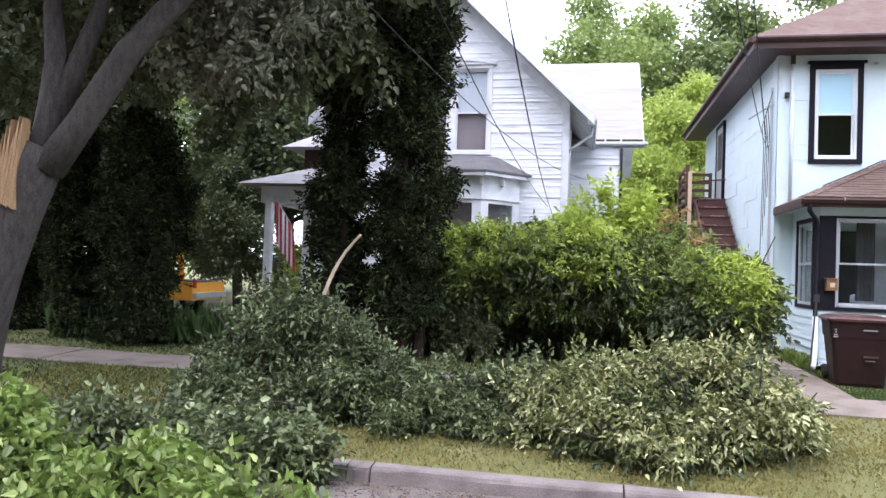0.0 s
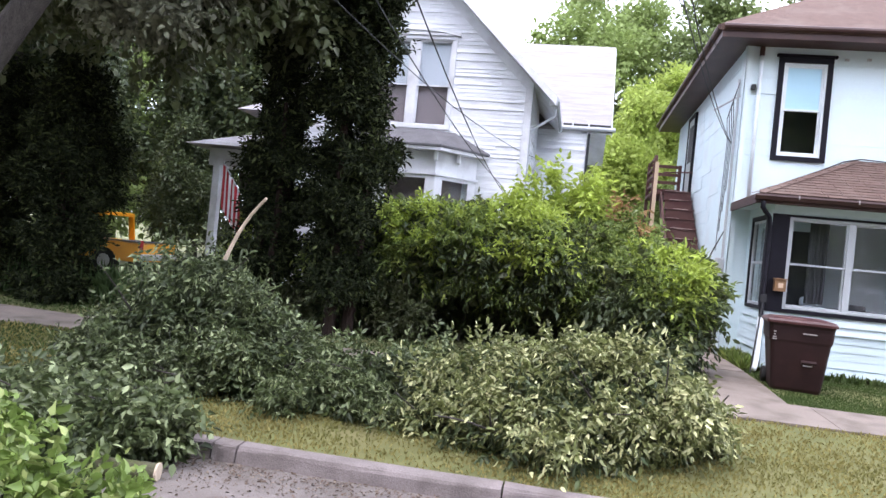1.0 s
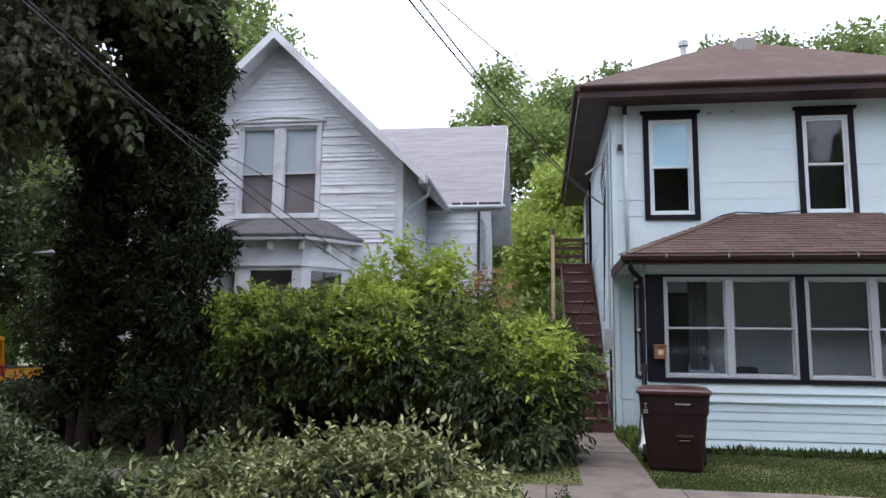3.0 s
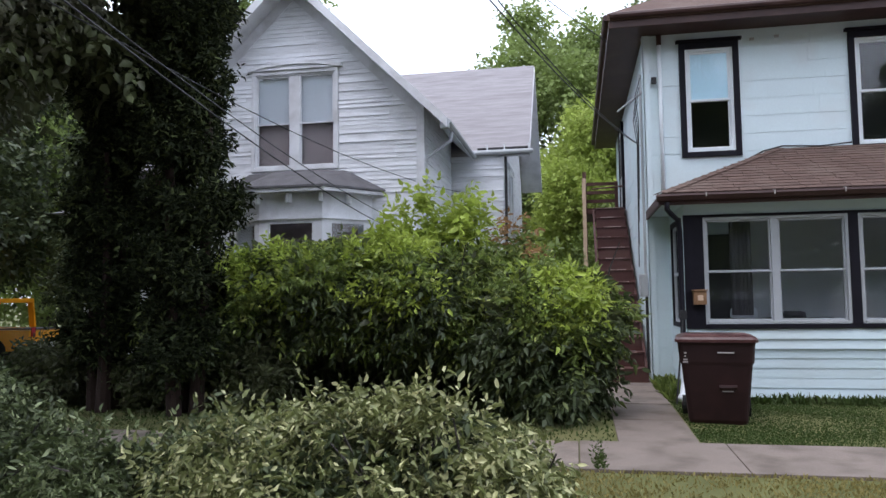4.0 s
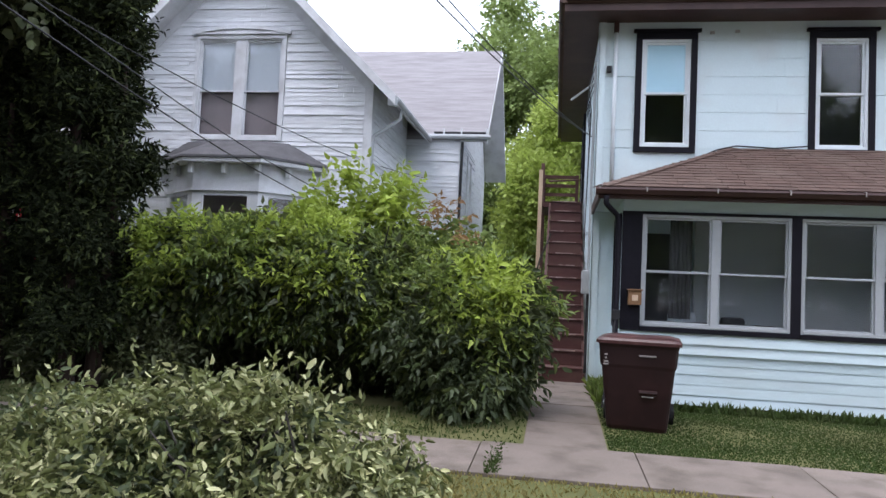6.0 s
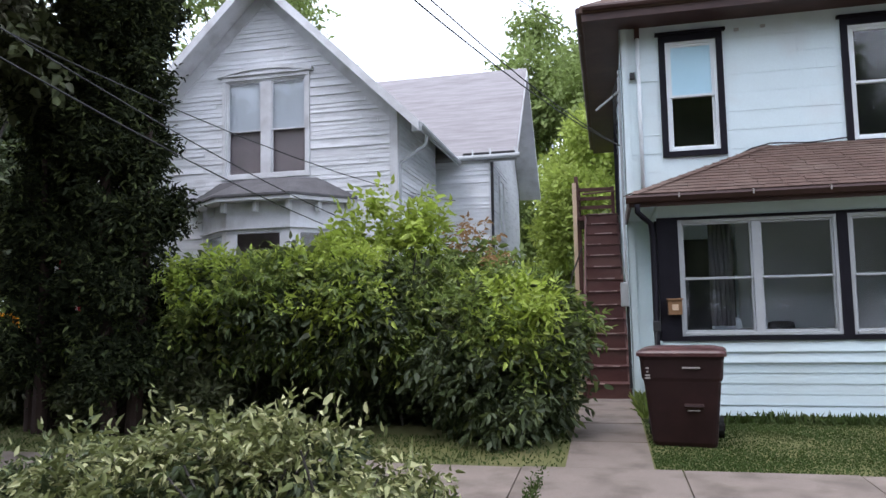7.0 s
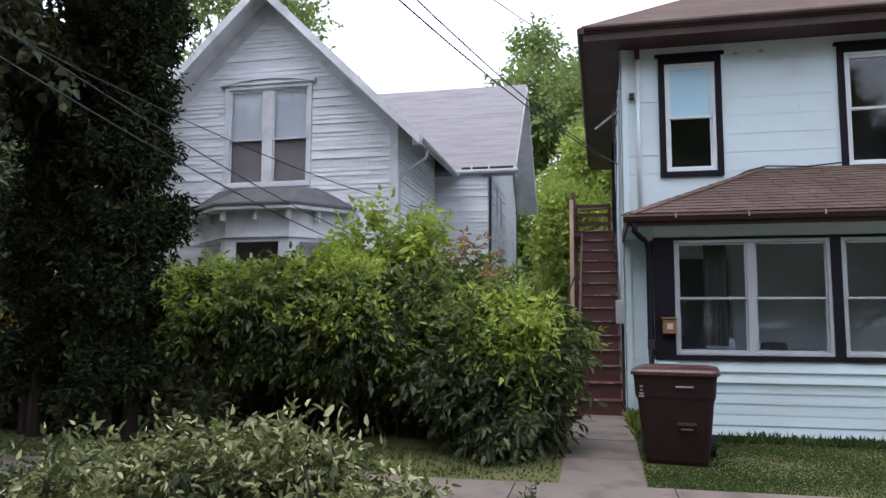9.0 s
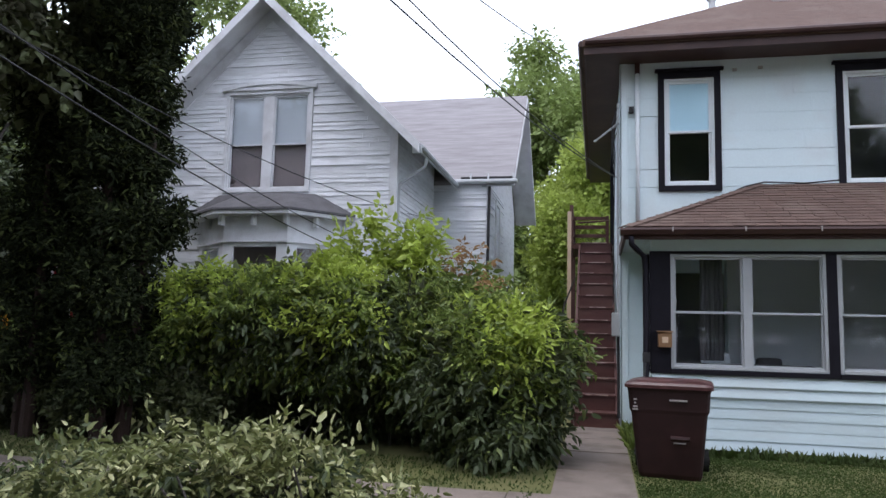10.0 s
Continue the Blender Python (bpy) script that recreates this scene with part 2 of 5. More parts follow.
def finish(name, bm, mat, origin, smooth=False):
    bmesh.ops.recalc_face_normals(bm, faces=bm.faces)
    bmesh.ops.translate(bm, verts=bm.verts, vec=-Vector(origin))
    me = bpy.data.meshes.new(name)
    bm.to_mesh(me)
    bm.free()
    me.materials.append(mat)
    if smooth:
        me.polygons.foreach_set("use_smooth", [True] * len(me.polygons))
    return new(name, me)


def part(name, bm, mat, parent, label="", smooth=False):
    o = ORIGIN[parent.name]
    ob = finish(name, bm, mat, o, smooth)
    ob.parent = parent
    ORIGIN[ob.name] = o
    return tagged(ob, label) if label else ob


def whole(name, bm, mat, at, label, category, group="", kind="", smooth=False):
    ob = finish(name, bm, mat, at, smooth)
    ob.location = at
    ORIGIN[ob.name] = Vector(at)
    return tagged(ob, label, category, group, kind)


def box(bm, x0, x1, y0, y1, z0, z1, bevel=0.0):
    v = [bm.verts.new(p) for p in ((x0, y0, z0), (x1, y0, z0), (x1, y1, z0), (x0, y1, z0), (x0, y0, z1), (x1, y0, z1), (x1, y1, z1), (x0, y1, z1))]
    f = [bm.faces.new([v[i] for i in q]) for q in ((0, 3, 2, 1), (4, 5, 6, 7), (0, 1, 5, 4), (1, 2, 6, 5), (2, 3, 7, 6), (3, 0, 4, 7))]
    if bevel:
        edges = list({e for q in f for e in q.edges})
        bmesh.ops.bevel(bm, geom=edges, offset=bevel, segments=2, affect="EDGES", profile=0.6)
    return bm


def boxes(*rows, bevel=0.0):
    bm = bmesh.new()
    for r in rows:
        box(bm, *r, bevel=bevel)
    return bm


def prism(bm, points, vec):
    a = [bm.verts.new(p) for p in points]
    b = [bm.verts.new(Vector(p) + Vector(vec)) for p in points]
    bm.faces.new(a)
    bm.faces.new(b[::-1])
    for i in range(len(a)):
        j = (i + 1) % len(a)
        bm.faces.new((a[i], b[i], b[j], a[j]))
    return bm


def tube(bm, pts, radii, n=8, cap=True):
    pts = [Vector(p) for p in pts]
    if not hasattr(radii, "__len__"):
        radii = [radii] * len(pts)
    rings = []
    for i, p in enumerate(pts):
        d = (pts[min(i + 1, len(pts) - 1)] - pts[max(i - 1, 0)]).normalized()
        u = d.cross(Vector((0.31, 0.95, 0.07))).normalized()
        w = d.cross(u)
        rings.append([bm.verts.new(p + radii[i] * (math.cos(a) * u + math.sin(a) * w)) for a in (2 * math.pi * k / n for k in range(n))])
    for a, b in zip(rings, rings[1:]):
        for k in range(n):
            bm.faces.new((a[k], a[(k + 1) % n], b[(k + 1) % n], b[k]))
    if cap:
        bm.faces.new(rings[0][::-1])
        bm.faces.new(rings[-1])
    return bm


def sag(a, b, drop, n=14):
    a, b = Vector(a), Vector(b)
    return [a.lerp(b, i / n) - Vector((0, 0, drop * 4 * (i / n) * (1 - i / n))) for i in range(n + 1)]


def leaf_mesh(name, pos, direc, normal, length, width, mat, simple=False):
    """Folded leaves, each an island of its own, from arrays of places and directions."""
    n = len(pos)
    d = direc / np.linalg.norm(direc, axis=1, keepdims=True)
    s = np.cross(d, normal)
    s /= np.linalg.norm(s, axis=1, keepdims=True) + 1e-9
    up = np.cross(s, d)
    L, W = length[:, None], width[:, None]
    if simple:
        v = np.stack([pos, pos + d * L * 0.45 + s * W * 0.5, pos + d * L - up * L * 0.1, pos + d * L * 0.45 - s * W * 0.5], 1)
        k, quads = 4, np.array([[0, 1, 2, 3]])
    else:
        g = np.random.default_rng(n)
        j = lambda lo, hi: g.uniform(lo, hi, (n, 1))
        curl, fold = j(-0.05, 0.4), j(0.02, 0.3)
        v = np.stack([pos, pos + d * L * j(0.2, 0.38) + s * W * j(0.36, 0.56) + up * W * fold, pos + d * L * j(0.58, 0.78) + s * W * j(0.2, 0.42) + up * (W * fold - L * curl * 0.3), pos + d * L + s * W * j(-0.2, 0.2) - up * L * curl,
                      pos + d * L * j(0.58, 0.78) - s * W * j(0.2, 0.42) + up * (W * fold - L * curl * 0.3), pos + d * L * j(0.2, 0.38) - s * W * j(0.36, 0.56) + up * W * fold], 1)
        k, quads = 6, np.array([[0, 1, 2, 3], [0, 3, 4, 5]])
    f = (np.arange(n)[:, None, None] * k + quads[None]).reshape(-1, 4)
    me = bpy.data.meshes.new(name)
    me.vertices.add(n * k)
    me.vertices.foreach_set("co", v.reshape(-1).astype(np.float32))
    me.loops.add(f.size)
    me.loops.foreach_set("vertex_index", f.reshape(-1).astype(np.int32))
    me.polygons.add(len(f))
    me.polygons.foreach_set("loop_start", np.arange(0, f.size, 4, dtype=np.int32))
    me.polygons.foreach_set("loop_total", np.full(len(f), 4, dtype=np.int32))
    me.update(calc_edges=True)
    me.materials.append(mat)
    return me


def sprigs(blobs, count, per, length, leaf, wide, seed, shell=0.5, droop=0.3, upward=0.4, floor=-9.0, ragged=0.0, grain=5.5):
    """Places and directions of leaves on twigs that stand out of a union of ellipsoids (x, y, z, rx, ry, rz)."""
    rng = np.random.default_rng(seed)
    B = np.array(blobs, float)
    area = (B[:, 3] * B[:, 4] + B[:, 3] * B[:, 5] + B[:, 4] * B[:, 5])
    pick = rng.choice(len(B), count, p=area / area.sum())
    d = rng.normal(size=(count, 3))
    d /= np.linalg.norm(d, axis=1, keepdims=True)
    r = 1.0 - shell * rng.random(count) ** 1.6 + 0.1 * rng.random(count) ** 4
    c, R = B[pick, :3], B[pick, 3:6]
    lump = 1 + 0.14 * np.sin(d[:, 0] * 7 + pick) * np.sin(d[:, 2] * 8 + 2 * pick) + 0.1 * np.sin(d[:, 1] * 13 + d[:, 0] * 11 + pick)
    p = c + d * R * (r * lump)[:, None]
    keep = np.ones(count, bool)
    if ragged:
        q = p * grain
        hollow = np.sin(q[:, 0] + 1.7 * np.sin(q[:, 2] * 0.6)) * np.sin(q[:, 1] * 1.1 + 1.3 * np.sin(q[:, 0] * 0.7)) + np.sin(q[:, 2] * 1.3 + 1.5 * np.sin(q[:, 0] * 0.8 + q[:, 1] * 0.5))
        keep &= hollow + rng.normal(size=count) * 0.3 > ragged * 1.6 - 1.5
        p = p + d * np.minimum(R, 0.9) * (0.2 * ragged * (hollow - 0.3))[:, None]
    keep &= p[:, 2] > floor
    for bc in B:
        keep &= ~((((p - bc[:3]) / bc[3:6]) ** 2).sum(1) < (1 - shell) ** 2 * 0.8)
    p, d, R = p[keep], d[keep], R[keep]
    m = len(p)
    ax = d / R
    ax /= np.linalg.norm(ax, axis=1, keepdims=True)
    ax = ax + rng.normal(size=(m, 3)) * 0.45 + np.array([0, 0, upward])
    ax /= np.linalg.norm(ax, axis=1, keepdims=True)
    side = np.cross(ax, rng.normal(size=(m, 3)) * 0.5 + np.array([0, 0, 1.0]))
    side /= np.linalg.norm(side, axis=1, keepdims=True)
    k = np.arange(per)
    s = (k + 0.5) / per
    sgn = np.where(k % 2, 1.0, -1.0)
    sl = length * (0.6 + 0.8 * rng.random(m))
    pos = p[:, None] + ax[:, None] * (s[None, :, None] - 0.5) * sl[:, None, None]
    pos[:, :, 2] -= droop * sl[:, None] * s[None] ** 2 * 0.5
    dr = ax[:, None] * (0.3 + 0.7 * s[None, :, None] ** 3) + side[:, None] * sgn[None, :, None] * (1 - s[None, :, None] ** 4) + rng.normal(size=(m, per, 3)) * 0.42
    dr[:, :, 2] -= droop * (0.4 + rng.random((m, per)))
    nm = np.cross(side, ax)[:, None] + rng.normal(size=(m, per, 3)) * 0.55
    nm[nm[:, :, 2] < 0] *= -1
    ln = leaf * (0.55 + 0.8 * rng.random((m, per)))
    return pos.reshape(-1, 3), dr.reshape(-1, 3), nm.reshape(-1, 3), ln.ravel(), (ln * wide).ravel()


def clumps(blobs, each, size, seed, low=-0.3, core=0.86):
    """The ellipsoids a little shrunk, with smaller ones on their surfaces, for an uneven outline."""
    g = random.Random(seed)
    out = [(x, y, z, a * core, b * core, c * core) for x, y, z, a, b, c in blobs]
    for x, y, z, a, b, c in blobs:
        for _ in range(each):
            d = Vector((g.gauss(0, 1), g.gauss(0, 1) - 0.3, g.gauss(0, 1) + 0.3)).normalized()
            if d.z > low:
                r = size * g.uniform(0.6, 1.3)
                out.append((x + d.x * a * 0.85, y + d.y * b * 0.85, z + d.z * c * 0.85, r, r, r * 0.8))
    return out


def foliage(name, parent, mat, blobs, count, per, length, leaf, wide, seed, simple=False, label="", **more):
    o = np.array(ORIGIN[parent.name])
    pos, dr, nm, ln, wd = sprigs(blobs, count, per, length, leaf, wide, seed, **more)
    ob = new(name, leaf_mesh(name, pos - o, dr, nm, ln, wd, mat, simple))
    ob.parent = parent
    ORIGIN[ob.name] = Vector(o)
    return tagged(ob, label, kind="stuff")


def limb(bm, rng, a, b, r0, r1, bend=0.15, n=6, sides=8):
    a, b = Vector(a), Vector(b)
    ln = (b - a).length
    off = Vector([rng.uniform(-1, 1) for _ in range(3)]) * ln * bend
    pts = [a.lerp(b, i / n) + off * math.sin(math.pi * i / n) for i in range(n + 1)]
    tube(bm, pts, [r0 + (r1 - r0) * i / n for i in range(n + 1)], sides)
    return bm

# ---- ground ----
KERB, LAWN, WALK0, WALK1 = 7.62, 7.80, 11.0, 12.2


def ground_z(x, y):
    """Height of the lawn: from the kerb up to the houses."""
    if y < LAWN:
        return -0.43
    if y < WALK0:
        return -0.29 + 0.19 * (y - LAWN) / (WALK0 - LAWN)
    if y < 14:
        return -0.10 + 0.10 * (y - WALK0) / (14 - WALK0)
    return 0.0


bm = bmesh.new()
ys = [LAWN, 8.6, 9.4, 10.2, 11.0, 11.6, 12.2, 13.0, 14.0, 20, 40, 120, 900]
xs = [-900, -120, -40, -20, -12, -8, -4, 0, 4, 8, 12, 20, 40, 120, 900]
rows = [[bm.verts.new((x, y, ground_z(x, y) - (0.012 if WALK0 <= y <= WALK1 else 0))) for x in xs] for y in ys]
low = [bm.verts.new((x, LAWN, -0.6)) for x in xs]
for a, b in zip([low] + rows, rows):
    for i in range(len(xs) - 1):
        bm.faces.new((a[i], a[i + 1], b[i + 1], b[i]))
whole("ground", bm, M["soil"], (0, 0, 0), "patchy half-dry front lawn sloping to the street", "lawn", kind="structure")

bm = bmesh.new()
street = [[bm.verts.new((x, y, -0.43 + z)) for x in xs] for y, z in ((-900, 0), (-40, 0), (-4, 0.0), (3, 0.05), (KERB + 0.05, 0.0))]
for a, b in zip(street, street[1:]):
    for i in range(len(xs) - 1):
        bm.faces.new((a[i], a[i + 1], b[i + 1], b[i]))
whole("road", bm, M["asphalt"], (0, 0, 0), "worn grey asphalt street with leaf litter along the gutter", "road", kind="structure")

kerb = thing("kerb", (0, KERB, -0.43), "worn concrete street kerb with cracked joints", "kerb", kind="structure")
rng = random.Random(3)
x = -24.02
while x < 24:
    ln = 2.55 + rng.uniform(-0.3, 0.3)
    if x < -1.31 < x + ln:
        ln = -1.31 - x
    bm = bmesh.new()
    sec = [(KERB - 0.03, -0.5), (KERB, -0.33), (KERB + 0.015, -0.3), (KERB + 0.04, -0.288), (LAWN - 0.03, -0.28), (LAWN, -0.285), (LAWN, -0.5)]
    n = 5
    rings = []
    for i in range(n + 1):
        xx = x + 0.008 + (ln - 0.016) * i / n
        rings.append([bm.verts.new((xx, y + rng.uniform(-0.006, 0.006), z + rng.uniform(-0.006, 0.006))) for y, z in sec])
    for a, b in zip(rings, rings[1:]):
        for k in range(len(sec) - 1):
            bm.faces.new((a[k], b[k], b[k + 1], a[k + 1]))
    bm.faces.new(rings[0])
    bm.faces.new(rings[-1][::-1])
    part("kerb_stone", bm, M["kerb"], kerb)
    x += ln

pave = thing("pavement", (0, 11.6, -0.1), "pale concrete sidewalk slabs with grassy joints", "sidewalk", kind="structure")
x = -25.0 + 3.27 % 1.55
while x < 16:
    z = ground_z(0, 11.6)
    t0, t1 = rng.uniform(-0.012, 0.012), rng.uniform(-0.012, 0.012)
    bm = boxes((x + 0.006, x + 1.544, WALK0, WALK1, z - 0.1, z + 0.02), bevel=0.008)
    for v in bm.verts:
        v.co.z += t0 * (v.co.x - x) + t1 * (v.co.y - 11.6) + (v.co.y - 11.6) * 0.033
    part("slab", bm, M["walk"], pave)
    x += 1.55
y = WALK1 + 0.01
while y < 17.2:
    ln = 1.24
    bm = boxes((3.5, 4.36, y + 0.01, y + ln - 0.01, -0.12, 0.0 + 0.012 * rng.random()), bevel=0.008)
    for v in bm.verts:
        v.co.z += ground_z(0, v.co.y) + 0.01
    part("path_slab", bm, M["walk"], pave)
    y += ln


def blades(name, label, mat, x0, x1, y0, y1, count, height, seed, holes=()):
    g = np.random.default_rng(seed)
    x, y = g.uniform(x0, x1, count), g.uniform(y0, y1, count)
    dens = 0.5 + 0.5 * np.sin(x * 2.1 + 1.3 * np.sin(y * 1.7)) * np.sin(y * 2.9 + np.sin(x * 1.1))
    ok = g.random(count) < 0.35 + 0.65 * dens
    for a, b, c, d in holes:
        ok &= ~((x > a) & (x < b) & (y > c) & (y < d))
    x, y = x[ok], y[ok]
    z = np.array([ground_z(a, b) for a, b in zip(x, y)])
    n = len(x)
    h = height * (0.4 + g.random(n))
    lean = g.normal(size=(n, 2)) * 0.6
    d = np.c_[lean, np.ones(n)]
    me = leaf_mesh(name, np.c_[x, y, z - 0.004], d, g.normal(size=(n, 3)) * (1, 1, 0.1), h, 0.01 + 0.014 * g.random(n), mat, True)
    return tagged(new(name, me), label, "grass", kind="stuff")


blades("dry_lawn_grass", "short yellowing summer lawn grass by the kerb", M["dry"], -7, 8.5, LAWN, WALK0, 80000, 0.045, 1)
blades("green_lawn_grass", "short green lawn grass before the porch", M["grass"], 4.38, 9.5, WALK1, 15.15, 90000, 0.021, 2)
blades("verge_grass", "ragged grass along sidewalk and hedge foot", M["grass"], -14, 3.48, WALK1, 13.6, 16000, 0.05, 4)
blades("dark_lawn_grass", "shaded green lawn under the trees", M["grass"], -14, -4, LAWN, WALK0, 30000, 0.06, 5)

# ---- houses: shared pieces ----
def wedge(name, reveal, thick, mat):
    me = bpy.data.meshes.new(name)
    bm = bmesh.new()
    pts = ((0, 0, 0), (0, -thick, 0), (0, -0.004, reveal + 0.01), (0, 0, reveal + 0.01))
    prism(bm, pts, (1, 0, 0))
    bmesh.ops.recalc_face_normals(bm, faces=bm.faces)
    bm.to_mesh(me)
    bm.free()
    me.materials.append(mat)
    return me


def boards(name, mesh, wall, corner, turn, z0, z1, reveal, span, holes=(), piece=0.0, seed=0):
    """Courses of siding on a wall that runs from corner along the direction turn (degrees); span(z) gives the ends, holes are (u0, u1, z0, z1)."""
    g = random.Random(seed)
    o = ORIGIN[wall.name]
    way = Vector((math.cos(radians(turn)), math.sin(radians(turn)), 0))
    z = z0
    while z < z1:
        a, b = span(z + reveal * 0.7)
        cuts = [(a, b)]
        for h0, h1, hz0, hz1 in holes:
            if z + reveal > hz0 + 0.02 and z < hz1 - 0.02:
                cuts = [c for u, v in cuts for c in ((u, min(v, h0)), (max(u, h1), v)) if c[1] - c[0] > 0.02]
        for u, v in cuts:
            while v - u > 0.02:
                ln = min(v - u, piece * g.uniform(0.75, 1.25)) if piece else v - u
                if v - u - ln < 0.1:
                    ln = v - u
                ob = new(name, mesh)
                ob.parent = wall
                ob.location = Vector(corner) + way * (u + 0.002) + Vector((0, 0, z + g.uniform(-0.004, 0.004))) - o
                ob.rotation_euler = (g.uniform(-0.006, 0.006), 0, radians(turn))
                ob.scale = (ln - 0.004, g.uniform(0.3, 1.5), 1)
                u += ln
        z += reveal


def sash_window(house, x0, x1, y, z0, z1, mat_frame, mat_trim=None, trim=0.11, crown=0.0, mull=1, meet=0.5, depth=0.09, name="window", label="", f=0.05, s=0.04, gap=0.1):
    """Double-hung windows side by side in an opening of a wall that faces -y; trim is the casing outside the opening."""
    bm = boxes((x0, x0 + f, y - 0.02, y + depth, z0, z1), (x1 - f, x1, y - 0.02, y + depth, z0, z1),
               (x0 + f, x1 - f, y - 0.02, y + depth, z1 - f, z1), (x0 + f, x1 - f, y - 0.035, y + depth, z0, z0 + f), bevel=0.006)
    win = part(name, bm, mat_frame, house, label)
    if mat_trim:
        t = trim
        rows = [(x0 - t, x0, y - 0.045, y, z0 - t * 0.9, z1), (x1, x1 + t, y - 0.045, y, z0 - t * 0.9, z1), (x0 - t, x1 + t, y - 0.05, y, z1, z1 + t * 1.1), (x0, x1, y - 0.05, y, z0 - t * 0.9, z0)]
        if crown:
            rows.append((x0 - t - crown, x1 + t + crown, y - 0.09, y, z1 + t * 1.1, z1 + t * 1.1 + 0.05))
        part("casing", boxes(*rows, bevel=0.004), mat_trim, win)
    w = (x1 - x0 - 2 * f - (mull - 1) * gap) / mull
    for k in range(mull):
        a = x0 + f + k * (w + gap)
        if k:
            part("mullion", boxes((a - gap, a, y - 0.01, y + depth, z0 + f, z1 - f), bevel=0.005), mat_frame, win)
        zm = z0 + f + (z1 - z0 - 2 * f) * meet
        for lo, hi, dy in ((z0 + f, zm + 0.018, 0.03), (zm - 0.018, z1 - f, 0.0)):
            yy = y + 0.005 + dy
            part("sash", boxes((a, a + s, yy, yy + 0.03, lo, hi), (a + w - s, a + w, yy, yy + 0.03, lo, hi), (a + s, a + w - s, yy, yy + 0.03, lo, lo + s), (a + s, a + w - s, yy, yy + 0.03, hi - s, hi), bevel=0.004), mat_frame, win)
            p = part("pane", boxes((a + s - 0.005, a + w - s + 0.005, yy + 0.012, yy + 0.017, lo + s - 0.005, hi - s + 0.005)), M["glass"], win)
            p.visible_shadow = False
    return win


# ---- white two-storey house with hipped roof and glazed porch ----
BX0, BX1, BY0, BY1, BZ = 4.36, 10.6, 16.97, 26.1, 6.2
houseB = thing("white_house", (7.4, 21, 0), "white shingle-sided two-storey house with maroon eaves and glazed porch", "house")
WB = [(5.06, 5.86, 4.06, 5.9), (7.82, 8.62, 4.06, 5.9)]


def front_wall(x0, x1, y0, y1, z0, z1, holes):
    """One closed slab with the openings cut through it."""
    bm = bmesh.new()
    cx = sorted({x0, x1, *(v for h in holes for v in h[:2])})
    cz = sorted({z0, z1, *(v for h in holes for v in h[2:])})
    nx, nz = len(cx) - 1, len(cz) - 1
    solid = lambda i, k: 0 <= i < nx and 0 <= k < nz and not any(h[0] <= cx[i] and cx[i + 1] <= h[1] and h[2] <= cz[k] and cz[k + 1] <= h[3] for h in holes)
    vert = {}

    def v(i, y, k):
        if (i, y, k) not in vert:
            vert[i, y, k] = bm.verts.new((cx[i], y, cz[k]))
        return vert[i, y, k]

    for i in range(nx):
        for k in range(nz):
            if solid(i, k):
                for y in (y0, y1):
                    bm.faces.new((v(i, y, k), v(i + 1, y, k), v(i + 1, y, k + 1), v(i, y, k + 1)))
                for di, dk, a, b in ((-1, 0, (i, k), (i, k + 1)), (1, 0, (i + 1, k), (i + 1, k + 1)), (0, -1, (i, k), (i + 1, k)), (0, 1, (i, k + 1), (i + 1, k + 1))):
                    if not solid(i + di, k + dk):
                        bm.faces.new((v(a[0], y0, a[1]), v(b[0], y0, b[1]), v(b[0], y1, b[1]), v(a[0], y1, a[1])))
    return bm


wallBf = part("front_wall", front_wall(BX0, BX1, BY0, BY0 + 0.16, -0.1, BZ, WB), M["whiteB"], houseB)
wallBl = part("side_wall", boxes((BX0, BX0 + 0.16, BY0 + 0.16, BY1, -0.1, BZ)), M["whiteB"], houseB)
part("rear_wall", boxes((BX0 + 0.16, BX1, BY1 - 0.16, BY1, -0.1, BZ)), M["whiteB"], houseB)
part("end_wall", boxes((BX1 - 0.16, BX1, BY0 + 0.16, BY1 - 0.16, -0.1, BZ)), M["whiteB"], houseB)
# Floor and wall coloured near-black to paint an unlit upstairs room.
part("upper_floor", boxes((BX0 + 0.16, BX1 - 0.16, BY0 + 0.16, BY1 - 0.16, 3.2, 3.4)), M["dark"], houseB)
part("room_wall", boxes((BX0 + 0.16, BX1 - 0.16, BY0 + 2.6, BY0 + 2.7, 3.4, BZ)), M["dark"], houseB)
for x0, x1, z0, z1 in WB:
    w = sash_window(houseB, x0, x1, BY0, z0, z1, M["whitepaint"], M["black"], 0.1, 0.05, label="white double-hung window in black casing")
    if x0 < 6:
        part("window_shade", boxes((x0 + 0.085, x1 - 0.085, BY0 + 0.025, BY0 + 0.03, 4.99, z1 - 0.085)), M["shade"], w, "pale blue roller shade half drawn")
    # Added dark sheet behind the window paints the room's shade.
    part("unlit_room_sheet", boxes((x0 - 0.2, x1 + 0.2, BY0 + 0.9, BY0 + 0.95, z0 - 0.3, z1 + 0.2)), M["dark"], w)
part("corner_board", boxes((BX0 - 0.025, BX0 + 0.1, BY0 - 0.03, BY0 - 0.001, 0.1, BZ), (BX0 - 0.028, BX0 - 0.001, BY0 - 0.03, BY0 + 0.1, 0.1, BZ), bevel=0.004), M["whiteB"], houseB)

